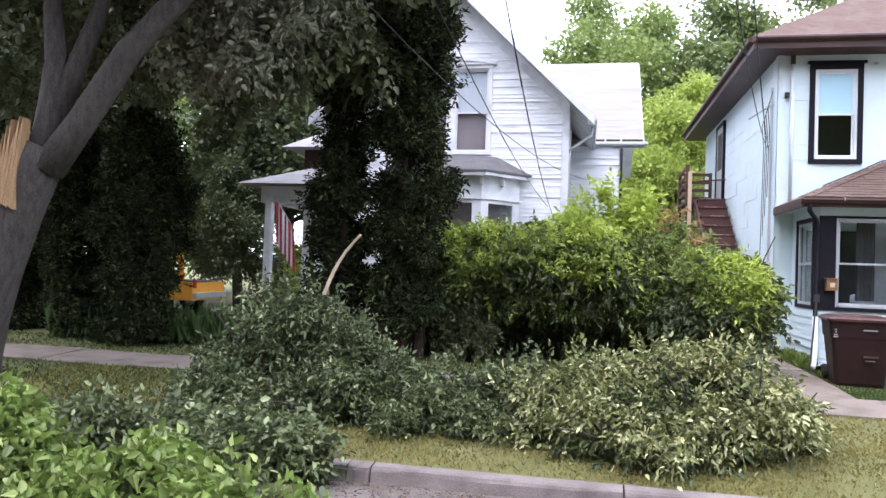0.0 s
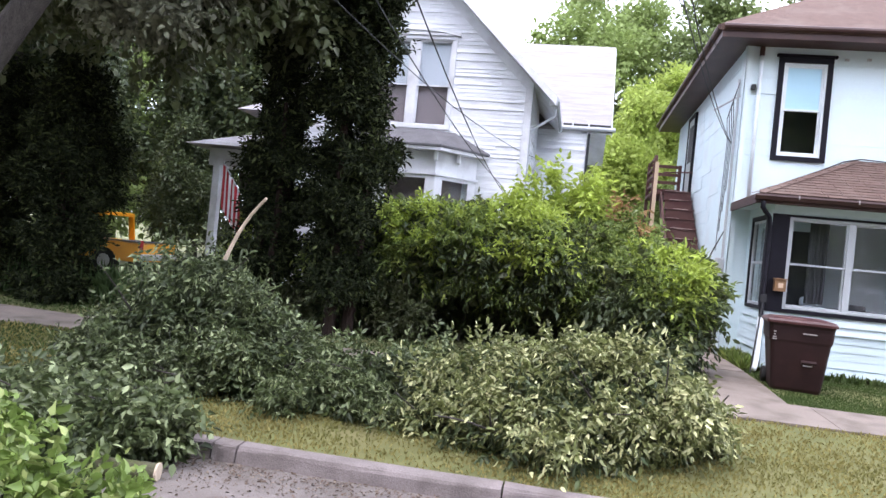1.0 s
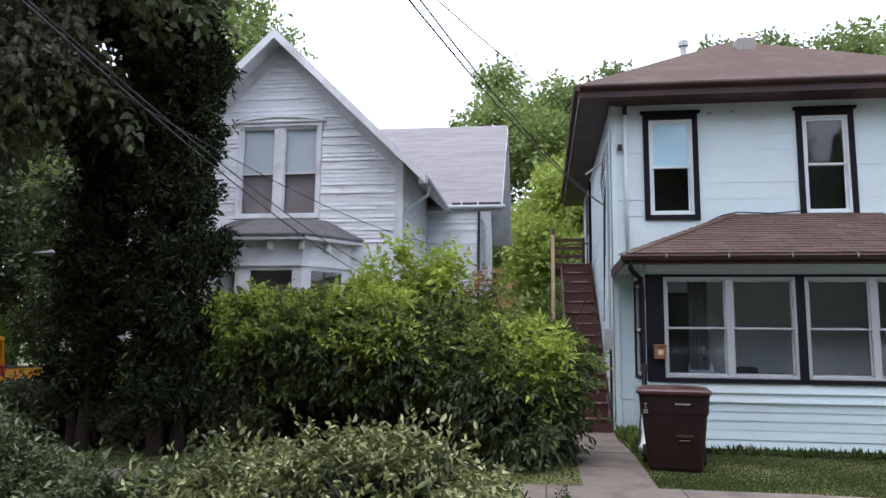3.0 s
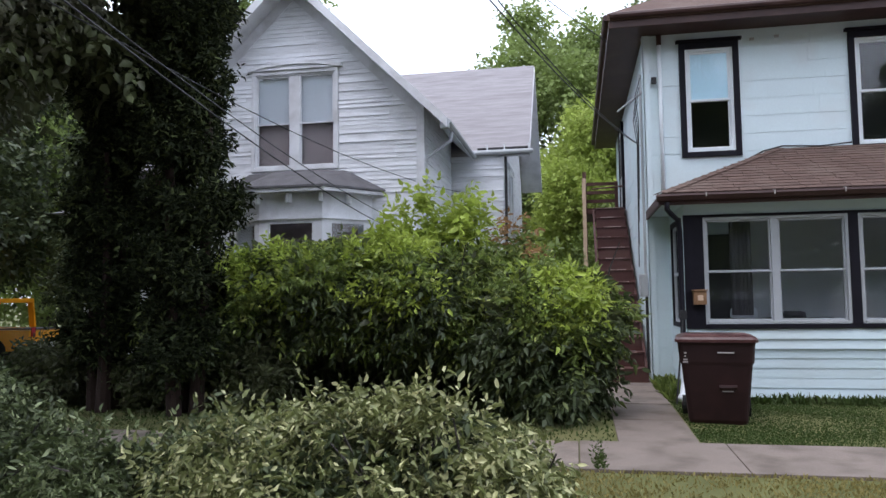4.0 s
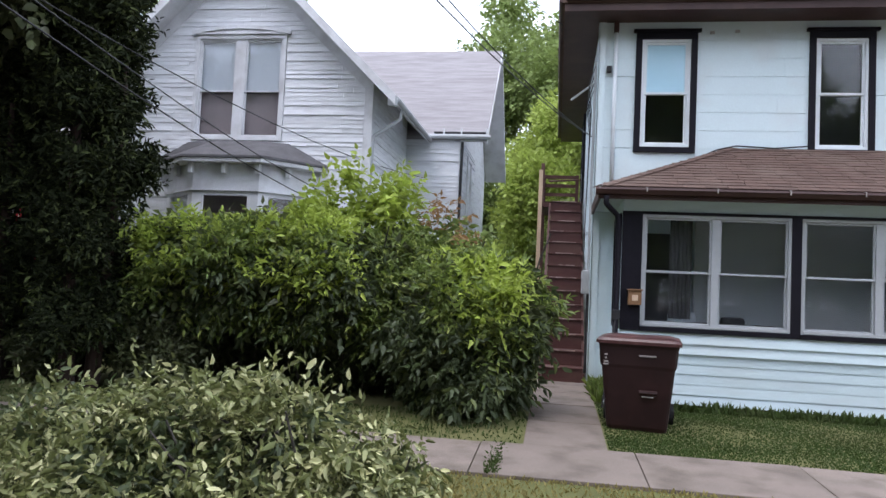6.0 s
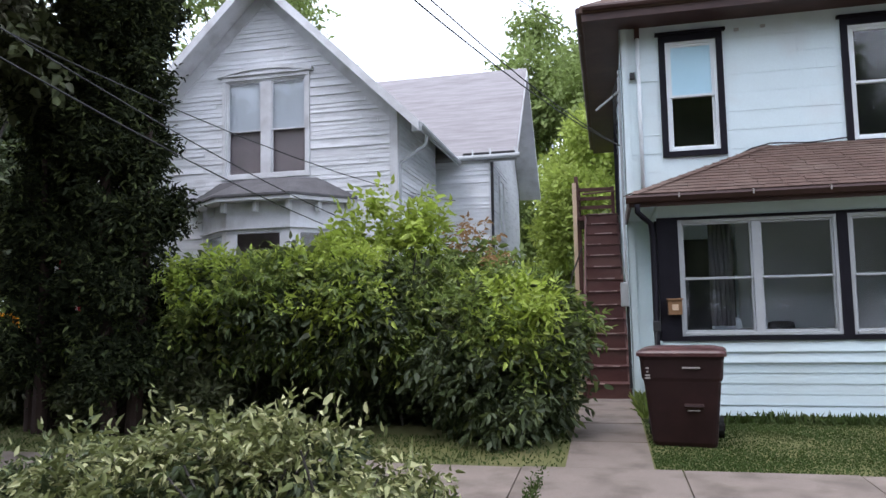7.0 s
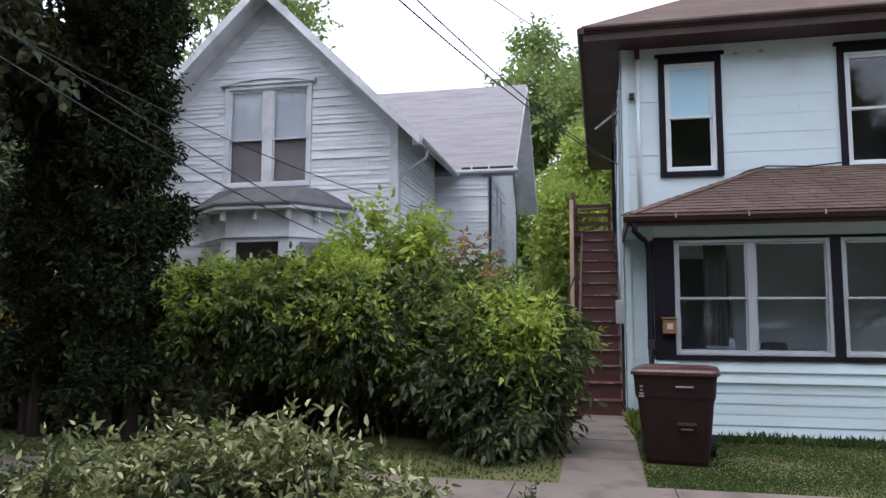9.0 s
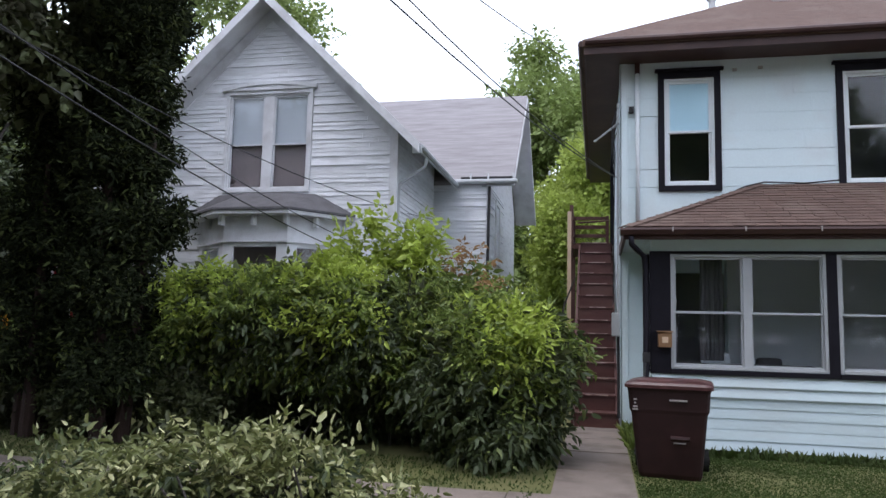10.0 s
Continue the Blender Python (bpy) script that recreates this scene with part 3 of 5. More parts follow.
# eaves and hipped roof
O = 0.6
part("eave", boxes((BX0 - O, BX1 + O, BY0 - O, BY1 + O, BZ, BZ + 0.05)), M["maroon"], houseB, "maroon boarded soffit")
part("fascia", boxes((BX0 - O - 0.02, BX1 + O, BY0 - O - 0.02, BY0 - O, BZ - 0.03, BZ + 0.22), (BX0 - O - 0.02, BX0 - O, BY0 - O, BY1 + O, BZ - 0.03, BZ + 0.22), bevel=0.004), M["maroon"], houseB)
part("gutter", tube(bmesh.new(), [(BX0 - O - 0.07, y, BZ + 0.17) for y in (BY0 - O, BY1 + O)], 0.055, 8), M["maroon"], houseB)
part("gutter", tube(bmesh.new(), [(x, BY0 - O - 0.07, BZ + 0.17) for x in (BX0 - O, BX1 + O)], 0.055, 8), M["maroon"], houseB)
bm = bmesh.new()
c = [(BX0 - O - 0.05, BY0 - O - 0.05), (BX1 + O, BY0 - O - 0.05), (BX1 + O, BY1 + O), (BX0 - O - 0.05, BY1 + O)]
hx, rise = (BX1 - BX0) / 2 + O, 2.35
v = [bm.verts.new((x, y, BZ + 0.22)) for x, y in c]
v2 = [bm.verts.new((x, y, BZ + 0.1)) for x, y in c]
r = [bm.verts.new(((BX0 + BX1) / 2, BY0 - O + hx, BZ + 0.22 + rise)), bm.verts.new(((BX0 + BX1) / 2, BY1 + O - hx, BZ + 0.22 + rise))]
for f in ((v[0], v[1], r[0]), (v[1], v[2], r[1], r[0]), (v[2], v[3], r[1]), (v[3], v[0], r[0], r[1])):
    bm.faces.new(f)
for i in range(4):
    bm.faces.new((v2[i], v2[(i + 1) % 4], v[(i + 1) % 4], v[i]))
bm.faces.new(v2[::-1])
roofB = part("roof", bm, M["brownroof"], houseB, "brown asphalt-shingle hip roof")
pipe = part("vent_pipe", tube(bmesh.new(), [(6.2, 19.2, 7.6), (6.2, 19.2, 8.3)], 0.07, 10), M["grey"], houseB)
part("cap", tube(bmesh.new(), [(6.2, 19.2, 8.3), (6.2, 19.2, 8.42)], 0.11, 10), M["grey"], pipe)
part("roof_vent", boxes((7.3, 7.7, 19.0, 19.4, 8.0, 8.38), bevel=0.04), M["pale"], houseB)

# porch
PX0, PX1, PY = 4.70, 10.3, 15.19
PW = [(4.96, 6.97, 1.13, 2.72), (7.10, 9.10, 1.13, 2.72)]
porch_wall = part("porch_wall", front_wall(PX0, PX1, PY, PY + 0.1, 0.06, 2.98, PW), M["vinyl"], houseB)
part("porch_black_trim", boxes((PX0 - 0.02, 4.96, PY - 0.035, PY - 0.001, 1.06, 2.76), (6.97, 7.10, PY - 0.035, PY - 0.001, 1.06, 2.76), (9.1, 9.25, PY - 0.035, PY - 0.001, 1.06, 2.76), (4.96, 6.97, PY - 0.035, PY - 0.001, 2.72, 2.76), (7.1, 9.1, PY - 0.035, PY - 0.001, 2.72, 2.76), (4.96, 6.97, PY - 0.05, PY - 0.001, 1.06, 1.125), (7.1, 9.1, PY - 0.05, PY - 0.001, 1.06, 1.125), bevel=0.004), M["black"], houseB)
for x0, x1, z0, z1 in PW:
    sash_window(houseB, x0, x1, PY, z0, z1, M["frame"], mull=2, meet=0.49, f=0.045, s=0.028, name="porch_window", label="paired white-framed porch sash window")
# porch left side with its own window
bm = bmesh.new()
for y0, y1, z0, z1 in ((PY + 0.1, BY0, 0.06, 1.1), (PY + 0.1, BY0, 2.72, 2.98), (PY + 0.1, PY + 0.3, 1.1, 2.72), (16.6, BY0, 1.1, 2.72)):
    box(bm, PX0, PX0 + 0.1, y0, y1, z0, z1)
part("porch_side_wall", bm, M["vinyl"], houseB)
sidew = part("porch_side_window", boxes((PX0 - 0.03, PX0 + 0.08, PY + 0.3, PY + 0.38, 1.06, 2.76), (PX0 - 0.03, PX0 + 0.08, 16.52, 16.6, 1.06, 2.76), (PX0 - 0.03, PX0 + 0.08, PY + 0.38, 16.52, 2.68, 2.76), (PX0 - 0.03, PX0 + 0.08, PY + 0.38, 16.52, 1.06, 1.13), bevel=0.004), M["black"], houseB, "black-framed side window")
part("sash", boxes((PX0 + 0.0, PX0 + 0.05, PY + 0.38, PY + 0.43, 1.13, 2.68), (PX0, PX0 + 0.05, 16.47, 16.52, 1.13, 2.68), (PX0, PX0 + 0.05, PY + 0.43, 16.47, 1.88, 1.93), (PX0, PX0 + 0.05, PY + 0.43, 16.47, 2.63, 2.68), (PX0, PX0 + 0.05, PY + 0.43, 16.47, 1.13, 1.18), bevel=0.004), M["frame"], sidew)
pn = part("pane", boxes((PX0 + 0.02, PX0 + 0.026, PY + 0.4, 16.5, 1.15, 2.66)), M["glass"], sidew)
pn.visible_shadow = False
part("porch_floor", boxes((PX0 + 0.1, PX1, PY + 0.1, BY0, 0.4, 0.5)), M["room"], houseB)
part("porch_ceiling", boxes((PX0 + 0.1, PX1, PY + 0.1, BY0, 2.9, 2.96)), M["room"], houseB)
part("porch_end", boxes((PX1, PX1 + 0.1, PY, BY0, 0.06, 2.98)), M["vinyl"], houseB)
part("porch_back_lining", boxes((6.0, PX1, BY0 - 0.06, BY0 - 0.032, 0.5, 2.9)), M["room"], houseB)
part("porch_door", boxes((4.95, 5.95, BY0 - 0.08, BY0 - 0.035, 0.5, 2.6), bevel=0.01), M["dark"], houseB, "dark inner door")

# porch roof with its own shingles
PZ, PA = 3.06, 4.04
e0, e1, ey = 4.33, 10.7, 14.89
bm = bmesh.new()
p = [(e0, ey, PZ), (e1, ey, PZ), (e1 - 2.1, BY0 - 0.035, PA), (6.5, BY0 - 0.035, PA), (e0, BY0 - 0.035, PZ), (e1, BY0 - 0.035, PZ)]
q = [bm.verts.new(a) for a in p]
q2 = [bm.verts.new(Vector(a) - Vector((0, 0, 0.06))) for a in (p[0], p[1], p[5], p[4])]
for f in ((0, 1, 2, 3), (0, 3, 4), (1, 5, 2)):
    bm.faces.new([q[i] for i in f])
for a, b, c1, d in ((0, 1, 1, 0), (1, 5, 2, 1), (4, 0, 0, 3)):
    bm.faces.new((q2[d], q2[c1], q[b], q[a]))
bm.faces.new(q2)
bm.faces.new((q[4], q[3], q[2], q[5], q2[2], q2[3]))
porch_roof = part("porch_roof", bm, M["brownroof"], houseB, "brown-shingled hipped porch roof")
for i in range(12):
    u0, u1 = i / 12, (i + 1.15) / 12
    a = Vector((e0 + 2.17 * u0, ey + (BY0 - 0.035 - ey) * u0, PZ + 0.02 + (PA - PZ) * u0))
    b = Vector((e0 + 2.17 * u1, ey + (BY0 - 0.035 - ey) * u1, PZ + 0.012 + (PA - PZ) * u1))
    w = Vector((0.09, -0.09, -0.028))
    v = Vector((-0.09, 0.09, -0.028))
    part("hip_cap", prism(bmesh.new(), [a + w, a, a + v, b + v, b, b + w], (0, 0, 0.012)), M["brownroof"], porch_roof)
part("roof_edge_cable", tube(bmesh.new(), [(5.2, 16.8, 3.5), (5.9, 16.88, 3.82), (6.3, 16.9, 4.02), (6.6, 16.91, 4.09), (7.2, 16.91, 4.06), (7.7, 16.91, 4.1)], 0.012, 6), M["cable"], houseB)
part("porch_fascia", boxes((e0 - 0.01, e1, ey - 0.02, ey + 0.02, PZ - 0.17, PZ - 0.02), (e0 - 0.02, e0 + 0.02, ey + 0.02, BY0 - 0.04, PZ - 0.17, PZ - 0.02), bevel=0.004), M["maroon"], houseB)
part("porch_soffit", boxes((e0 + 0.02, e1, ey + 0.02, PY, PZ - 0.12, PZ - 0.09), (e0 + 0.02, PX0, PY, BY0 - 0.04, PZ - 0.12, PZ - 0.09)), M["vinyl"], houseB)
gut = bmesh.new()
prism(gut, [(e0 - 0.06, ey - 0.02, PZ - 0.03), (e0 - 0.06, ey - 0.12, PZ - 0.02), (e0 - 0.06, ey - 0.13, PZ - 0.05), (e0 - 0.06, ey - 0.09, PZ - 0.11), (e0 - 0.06, ey - 0.02, PZ - 0.12)], (e1 - e0 + 0.06, 0, 0))
gutter = part("porch_gutter", gut, M["maroon"], houseB, "maroon porch gutter")
for k in range(6):
    x = 4.95 + k * 0.93
    part("gutter_strap", boxes((x, x + 0.02, ey - 0.14, ey, PZ - 0.02, PZ - 0.01), (x, x + 0.02, ey - 0.14, ey - 0.134, PZ - 0.08, PZ - 0.02)), M["pale"], gutter)
part("porch_downpipe", tube(bmesh.new(), [(4.42, 14.83, 2.93), (4.42, 14.85, 2.82), (4.5, 14.95, 2.75), (4.6, 15.08, 2.68), (4.62, 15.1, 2.5), (4.62, 15.1, 0.3), (4.6, 14.95, 0.12)], 0.04, 8), M["black"], houseB, smooth=True)
part("pipe_foot", tube(bmesh.new(), [(4.6, 15.02, 0.95), (4.6, 15.02, 0.3), (4.56, 14.9, 0.14), (4.5, 14.75, 0.08)], 0.045, 8), M["whitepaint"], houseB, smooth=True)
part("wall_downpipe", tube(bmesh.new(), [(4.62, BY0 - 0.06, 6.15), (4.62, BY0 - 0.06, 3.15)], 0.035, 8), M["whitepaint"], houseB, smooth=True)
part("pipe_head", boxes((4.58, 4.66, BY0 - 0.1, BY0 - 0.03, 6.0, 6.18)), M["maroon"], houseB)

# door and landing side of the house
door = part("side_door", boxes((BX0 - 0.05, BX0 - 0.001, 22.75, 23.7, 3.78, 5.95), bevel=0.004), M["frame"], houseB, "white upper side door in dark frame")
part("door_frame", boxes((BX0 - 0.07, BX0 - 0.002, 22.62, 22.75, 3.78, 6.05), (BX0 - 0.07, BX0 - 0.002, 23.7, 23.82, 3.78, 6.05), (BX0 - 0.07, BX0 - 0.002, 22.75, 23.7, 5.95, 6.05)), M["black"], door)
part("door_glass", boxes((BX0 - 0.056, BX0 - 0.048, 22.9, 23.55, 4.7, 5.75)), M["dark"], door)

# wiring, conduit and meter on the side wall
part("conduit", tube(bmesh.new(), [(BX0 - 0.05, 17.25, 5.6), (BX0 - 0.05, 17.25, 1.9)], 0.025, 8), M["grey"], houseB)
part("conduit", tube(bmesh.new(), [(BX0 - 0.05, 17.25, 1.6), (BX0 - 0.05, 17.25, 0.2)], 0.025, 8), M["cable"], houseB)
part("meter_box", boxes((BX0 - 0.16, BX0 - 0.03, 17.12, 17.4, 1.55, 1.95), bevel=0.02), M["grey"], houseB, "grey electricity meter box")
part("mast_arm", tube(bmesh.new(), [(BX0 - 0.45, 17.5, 5.0), (BX0 - 0.02, 17.2, 5.25)], 0.02, 6), M["grey"], houseB)
for k in range(4):
    a = Vector((BX0 - 0.06, 17.15 + 0.16 * k, 5.5 - 0.1 * k))
    part("cable_loop", tube(bmesh.new(), [a, a + Vector((-0.1, -0.05, -0.35)), a + Vector((-0.04, 0.03, -0.8)), a + Vector((-0.07, 0.0, -2.2 - 0.3 * k))], 0.008, 5), M["cable"], houseB)
part("wall_hook", boxes((4.48, 4.56, BY0 - 0.1, BY0 - 0.02, 5.32, 5.42)), M["cable"], houseB)
for x, z in ((6.15, 5.98), (6.55, 6.0)):
    part("wall_hook", boxes((x, x + 0.07, BY0 - 0.06, BY0 - 0.02, z, z + 0.04)), M["grey"], houseB)

# ---- outside stairs ----
stairs = thing("outside_stairs", (3.95, 19.5, 0), "steep oxblood-painted wooden stairs up the house side", "stairs")
N, Z1, SY0, SY1 = 14, 3.75, 17.35, 22.35
for i in range(N):
    z0, y0 = Z1 * i / N, SY0 + (SY1 - SY0) * i / N
    part("riser", boxes((3.58, 4.27, y0, y0 + 0.02, z0, z0 + Z1 / N - 0.03)), M["stair"], stairs)
    part("tread", boxes((3.56, 4.29, y0 - 0.03, y0 + 0.36, z0 + Z1 / N - 0.028, z0 + Z1 / N), bevel=0.006), M["stair"], stairs)
    a = 3.58 + 0.25 * ((i * 37) % 10) / 10
    part("worn_edge", boxes((a, min(4.26, a + 0.3 + 0.3 * ((i * 53) % 10) / 10), y0 - 0.034, y0 - 0.02, z0 + Z1 / N - 0.014, z0 + Z1 / N + 0.004)), M["worn"], stairs)
for x in (3.52, 4.27):
    part("stringer", prism(bmesh.new(), [(x, SY0, -0.02), (x, SY0 + 0.35, -0.02), (x, SY1 + 0.1, Z1 - 0.3), (x, SY1 + 0.1, Z1), (x, SY1, Z1), (x, SY0, 0.17)], (0.045, 0, 0)), M["stair"], stairs)
part("landing", boxes((3.3, 4.3, 22.36, 24.3, Z1 - 0.1, Z1), bevel=0.01), M["stair"], stairs)
for x, y in ((3.34, 24.2), (3.34, 22.5), (4.22, 24.2)):
    part("landing_post", boxes((x - 0.045, x + 0.045, y - 0.045, y + 0.045, 0, Z1 + 1.0)), M["stair"], stairs)
for k in range(4):
    z = Z1 + 0.18 + 0.24 * k
    part("rail", boxes((3.38, 4.25, 24.18, 24.22, z, z + 0.09)), M["stair"], stairs)
    part("rail", boxes((3.32, 3.36, 22.56, 24.15, z, z + 0.09)), M["stair"], stairs)
part("tall_post", boxes((3.27, 3.36, 21.75, 21.84, 0, 4.47), bevel=0.006), M["lumber"], stairs, "bare lumber post")
part("handrail", tube(bmesh.new(), [(3.5, 21.8, 4.2), (4.25, 21.8, 4.25)], 0.02, 6), M["stair"], stairs)

# ---- pale clapboard house with steep gable ----
AX0, AX1, AY, AYB = -5.32, 0.08, 18.08, 24.5
CX, EZ, SL = -2.72, 5.1, 0.98
HALF = 3.37


def roof_z(x, top=0.0):
    return EZ + SL * (HALF - abs(x - CX)) + top


houseA = thing("clapboard_house", (-2.6, 21, 0), "weathered pale clapboard house with steep gable and bay window", "house")
WA = (-3.58, -1.8, 4.36, 6.36)
bm = bmesh.new()
cuts = [AX0, WA[0], CX, WA[1], AX1]
for a, b in zip(cuts, cuts[1:]):
    ta, tb = roof_z(a, -0.16), roof_z(b, -0.16)
    inside = WA[0] <= a and b <= WA[1]
    for lo, hi in (((-0.1, -0.1), (WA[2], WA[2])), ((WA[3], WA[3]), (ta, tb))) if inside else (((-0.1, -0.1), (ta, tb)),):
        prism(bm, [(a, AY, lo[0]), (b, AY, lo[1]), (b, AY, hi[1]), (a, AY, hi[0])], (0, 0.15, 0))
wallA = part("gable_wall", bm, M["whiteA"], houseA)
wallAs = part("side_wall", boxes((AX1 - 0.15, AX1, AY + 0.15, 21.4, -0.1, roof_z(AX1, -0.12))), M["whiteA"], houseA)
part("far_side_wall", boxes((AX0, AX0 + 0.15, AY + 0.15, AYB, -0.1, roof_z(AX0, -0.16))), M["whiteA"], houseA)
# Inner wall and floor coloured near-black for the unlit room behind the gable window.
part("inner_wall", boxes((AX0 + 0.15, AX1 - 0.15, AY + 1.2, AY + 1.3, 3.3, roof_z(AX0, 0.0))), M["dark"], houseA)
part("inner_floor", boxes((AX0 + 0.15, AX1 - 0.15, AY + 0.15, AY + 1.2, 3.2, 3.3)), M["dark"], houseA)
WM = (WA[0] + WA[1]) / 2
wA = sash_window(houseA, *WA[:2], AY, *WA[2:], M["trimA"], M["trimA"], 0.075, 0.03, mull=2, gap=0.22, meet=0.47, f=0.03, s=0.03, name="gable_window", label="paired weathered sash window with arched head")
for a in (-3.55, -2.58):
    part("curtain", boxes((a, a + 0.75, AY + 0.085, AY + 0.1, 5.3, 6.34)), M["lace"], wA, "grey half curtain")
    part("blind", boxes((a, a + 0.75, AY + 0.11, AY + 0.12, 4.37, 5.34)), M["dull"], wA)
bm = bmesh.new()
for i in range(8):
    a, b = -1 + i / 4, -1 + (i + 1) / 4
    za, zb = 6.5 + 0.12 * (1 - a * a), 6.5 + 0.12 * (1 - b * b)
    prism(bm, [(WM + 1.05 * a, AY - 0.11, za - 0.07), (WM + 1.05 * b, AY - 0.11, zb - 0.07), (WM + 1.05 * b, AY - 0.11, zb), (WM + 1.05 * a, AY - 0.11, za)], (0, 0.11, 0))
prism(bm, [(WM - 0.95, AY - 0.07, 6.5), (WM + 0.95, AY - 0.07, 6.5), (WM + 0.6, AY - 0.07, 6.53), (WM, AY - 0.07, 6.57), (WM - 0.6, AY - 0.07, 6.53)], (0, 0.065, 0))
part("window_head", bm, M["trimA"], wA)
part("corner_board", boxes((AX1 - 0.13, AX1 + 0.032, AY - 0.038, AY - 0.003, 0, roof_z(AX1 + 0.03, -0.13)), (AX1 + 0.003, AX1 + 0.032, AY - 0.003, AY + 0.13, 0, roof_z(AX1 + 0.03, -0.13)), bevel=0.004), M["trimA"], houseA)

# main roof: two slopes with white rake boards
for s in (-1, 1):
    bm = bmesh.new()
    xe = CX + s * HALF
    prism(bm, [(CX, AY - 0.52, roof_z(CX)), (xe, AY - 0.52, EZ), (xe, AY - 0.52, EZ - 0.1), (CX, AY - 0.52, roof_z(CX, -0.1))], (0, 7.3, 0))
    part("roof_slope", bm, M["greyroof"], houseA, "pale grey shingle roof slope")
    bm = bmesh.new()
    prism(bm, [(CX, AY - 0.56, roof_z(CX, 0.02)), (xe + s * 0.02, AY - 0.56, EZ), (xe + s * 0.02, AY - 0.56, EZ - 0.2), (CX, AY - 0.56, roof_z(CX, -0.2))], (0, 0.035, 0))
    part("rake_board", bm, M["trimA"], houseA)
    bm = bmesh.new()
    prism(bm, [(CX, AY - 0.52, roof_z(CX, -0.105)), (xe, AY - 0.52, EZ - 0.105), (xe, AY - 0.52, EZ - 0.135), (CX, AY - 0.52, roof_z(CX, -0.135))], (0, 4.0, 0))
    part("soffit", bm, M["trimA"], houseA)
    bm = bmesh.new()
    w = 0.3
    prism(bm, [(CX, AY - 0.03, roof_z(CX, -0.14)), (xe - s * 0.6, AY - 0.03, EZ + 0.6 * SL - 0.14), (xe - s * 0.6, AY - 0.03, EZ + 0.6 * SL - 0.14 - w), (CX, AY - 0.03, roof_z(CX, -0.14 - w))], (0, 0.028, 0))
    part("frieze_board", bm, M["trimA"], houseA)
part("eave_gutter", tube(bmesh.new(), [(AX1 + 0.6, AY - 0.45, EZ - 0.06), (AX1 + 0.6, 21.3, EZ - 0.06)], 0.055, 8), M["frame"], houseA)
part("eave_block", boxes((0.52, 0.7, AY - 0.5, AY - 0.38, EZ - 0.2, EZ - 0.06), bevel=0.01), M["frame"], houseA)
part("downpipe", tube(bmesh.new(), [(0.64, AY + 0.2, EZ - 0.1), (0.62, AY + 0.2, EZ - 0.3), (0.14, AY + 0.1, EZ - 0.65), (0.12, AY + 0.06, EZ - 0.8), (0.12, AY + 0.06, 0.2)], 0.035, 8), M["frame"], houseA, smooth=True)

# cross wing: eave at GZ, ridge at RZ
WY, WR, GX, WX, GZ, RZ = 21.4, 24.45, 2.02, 1.39, 5.17, 8.27
wallW = part("wing_wall", boxes((AX1, WX - 0.15, WY, WY + 0.15, -0.1, GZ)), M["whiteA"], houseA)
bm = bmesh.new()
prism(bm, [(WX, WY, -0.1), (WX, 27.2, -0.1), (WX, 27.2, 5.2), (WX, WR, RZ - 0.22), (WX, WY, GZ - 0.15)], (-0.15, 0, 0))
wallWe = part("wing_end_wall", bm, M["whiteA"], houseA)
for s in (-1, 1):
    ye = WR + s * 3.1
    bm = bmesh.new()
    prism(bm, [(CX, WR, RZ), (CX, ye, GZ), (CX, ye, GZ - 0.1), (CX, WR, RZ - 0.1)], (GX - CX, 0, 0))
    part("wing_roof_slope", bm, M["greyroof"], houseA, "pale grey shingle wing roof")
    bm = bmesh.new()
    prism(bm, [(GX, WR, RZ - 0.05), (GX, ye, GZ - 0.05), (GX, ye, GZ - 0.2), (GX, WR, RZ - 0.2)], (0.02, 0, 0))
    part("wing_rake_board", bm, M["trimA"], houseA)
    bm = bmesh.new()
    prism(bm, [(WX, WR, RZ - 0.12), (WX, ye, GZ - 0.12), (WX, ye, GZ - 0.15), (WX, WR, RZ - 0.15)], (GX - WX, 0, 0))
    part("wing_soffit", bm, M["trimA"], houseA)
wg = part("wing_gutter", tube(bmesh.new(), [(0.58, WR - 3.17, GZ - 0.04), (GX + 0.1, WR - 3.17, GZ - 0.04)], 0.06, 8), M["frame"], houseA, "white metal gutter with straps")
for x in (1.0, 1.42, 2.02):
    part("gutter_strap", tube(bmesh.new(), [(x, WR - 3.18, GZ - 0.04), (x, WR - 3.12, GZ + 0.1), (x - 0.01, WR - 3.1, GZ + 0.16)], 0.022, 6), M["frame"], wg)
# Black strip added to paint the shade between gutter and roof edge.
part("gutter_shade_strip", boxes((0.75, GX - 0.02, WR - 3.07, WR - 3.05, GZ + 0.03, GZ + 0.1)), M["cable"], wg, "black strip painting the shade behind the gutter")
part("wing_window", boxes((WX, WX + 0.04, 22.75, 22.87, 3.4, 4.95), (WX, WX + 0.04, 23.5, 23.62, 3.4, 4.95), (WX, WX + 0.04, 22.87, 23.5, 4.85, 4.95), (WX, WX + 0.06, 22.7, 23.65, 3.3, 3.4)), M["trimA"], houseA)
# Black tube added to draw the dark gap line at the wing corner.
part("wing_gap_line", tube(bmesh.new(), [(WX + 0.06, WY - 0.05, GZ - 0.15), (WX + 0.05, WY - 0.06, 3.0), (WX + 0.07, WY - 0.05, 0.3)], 0.035, 8), M["cable"], houseA)

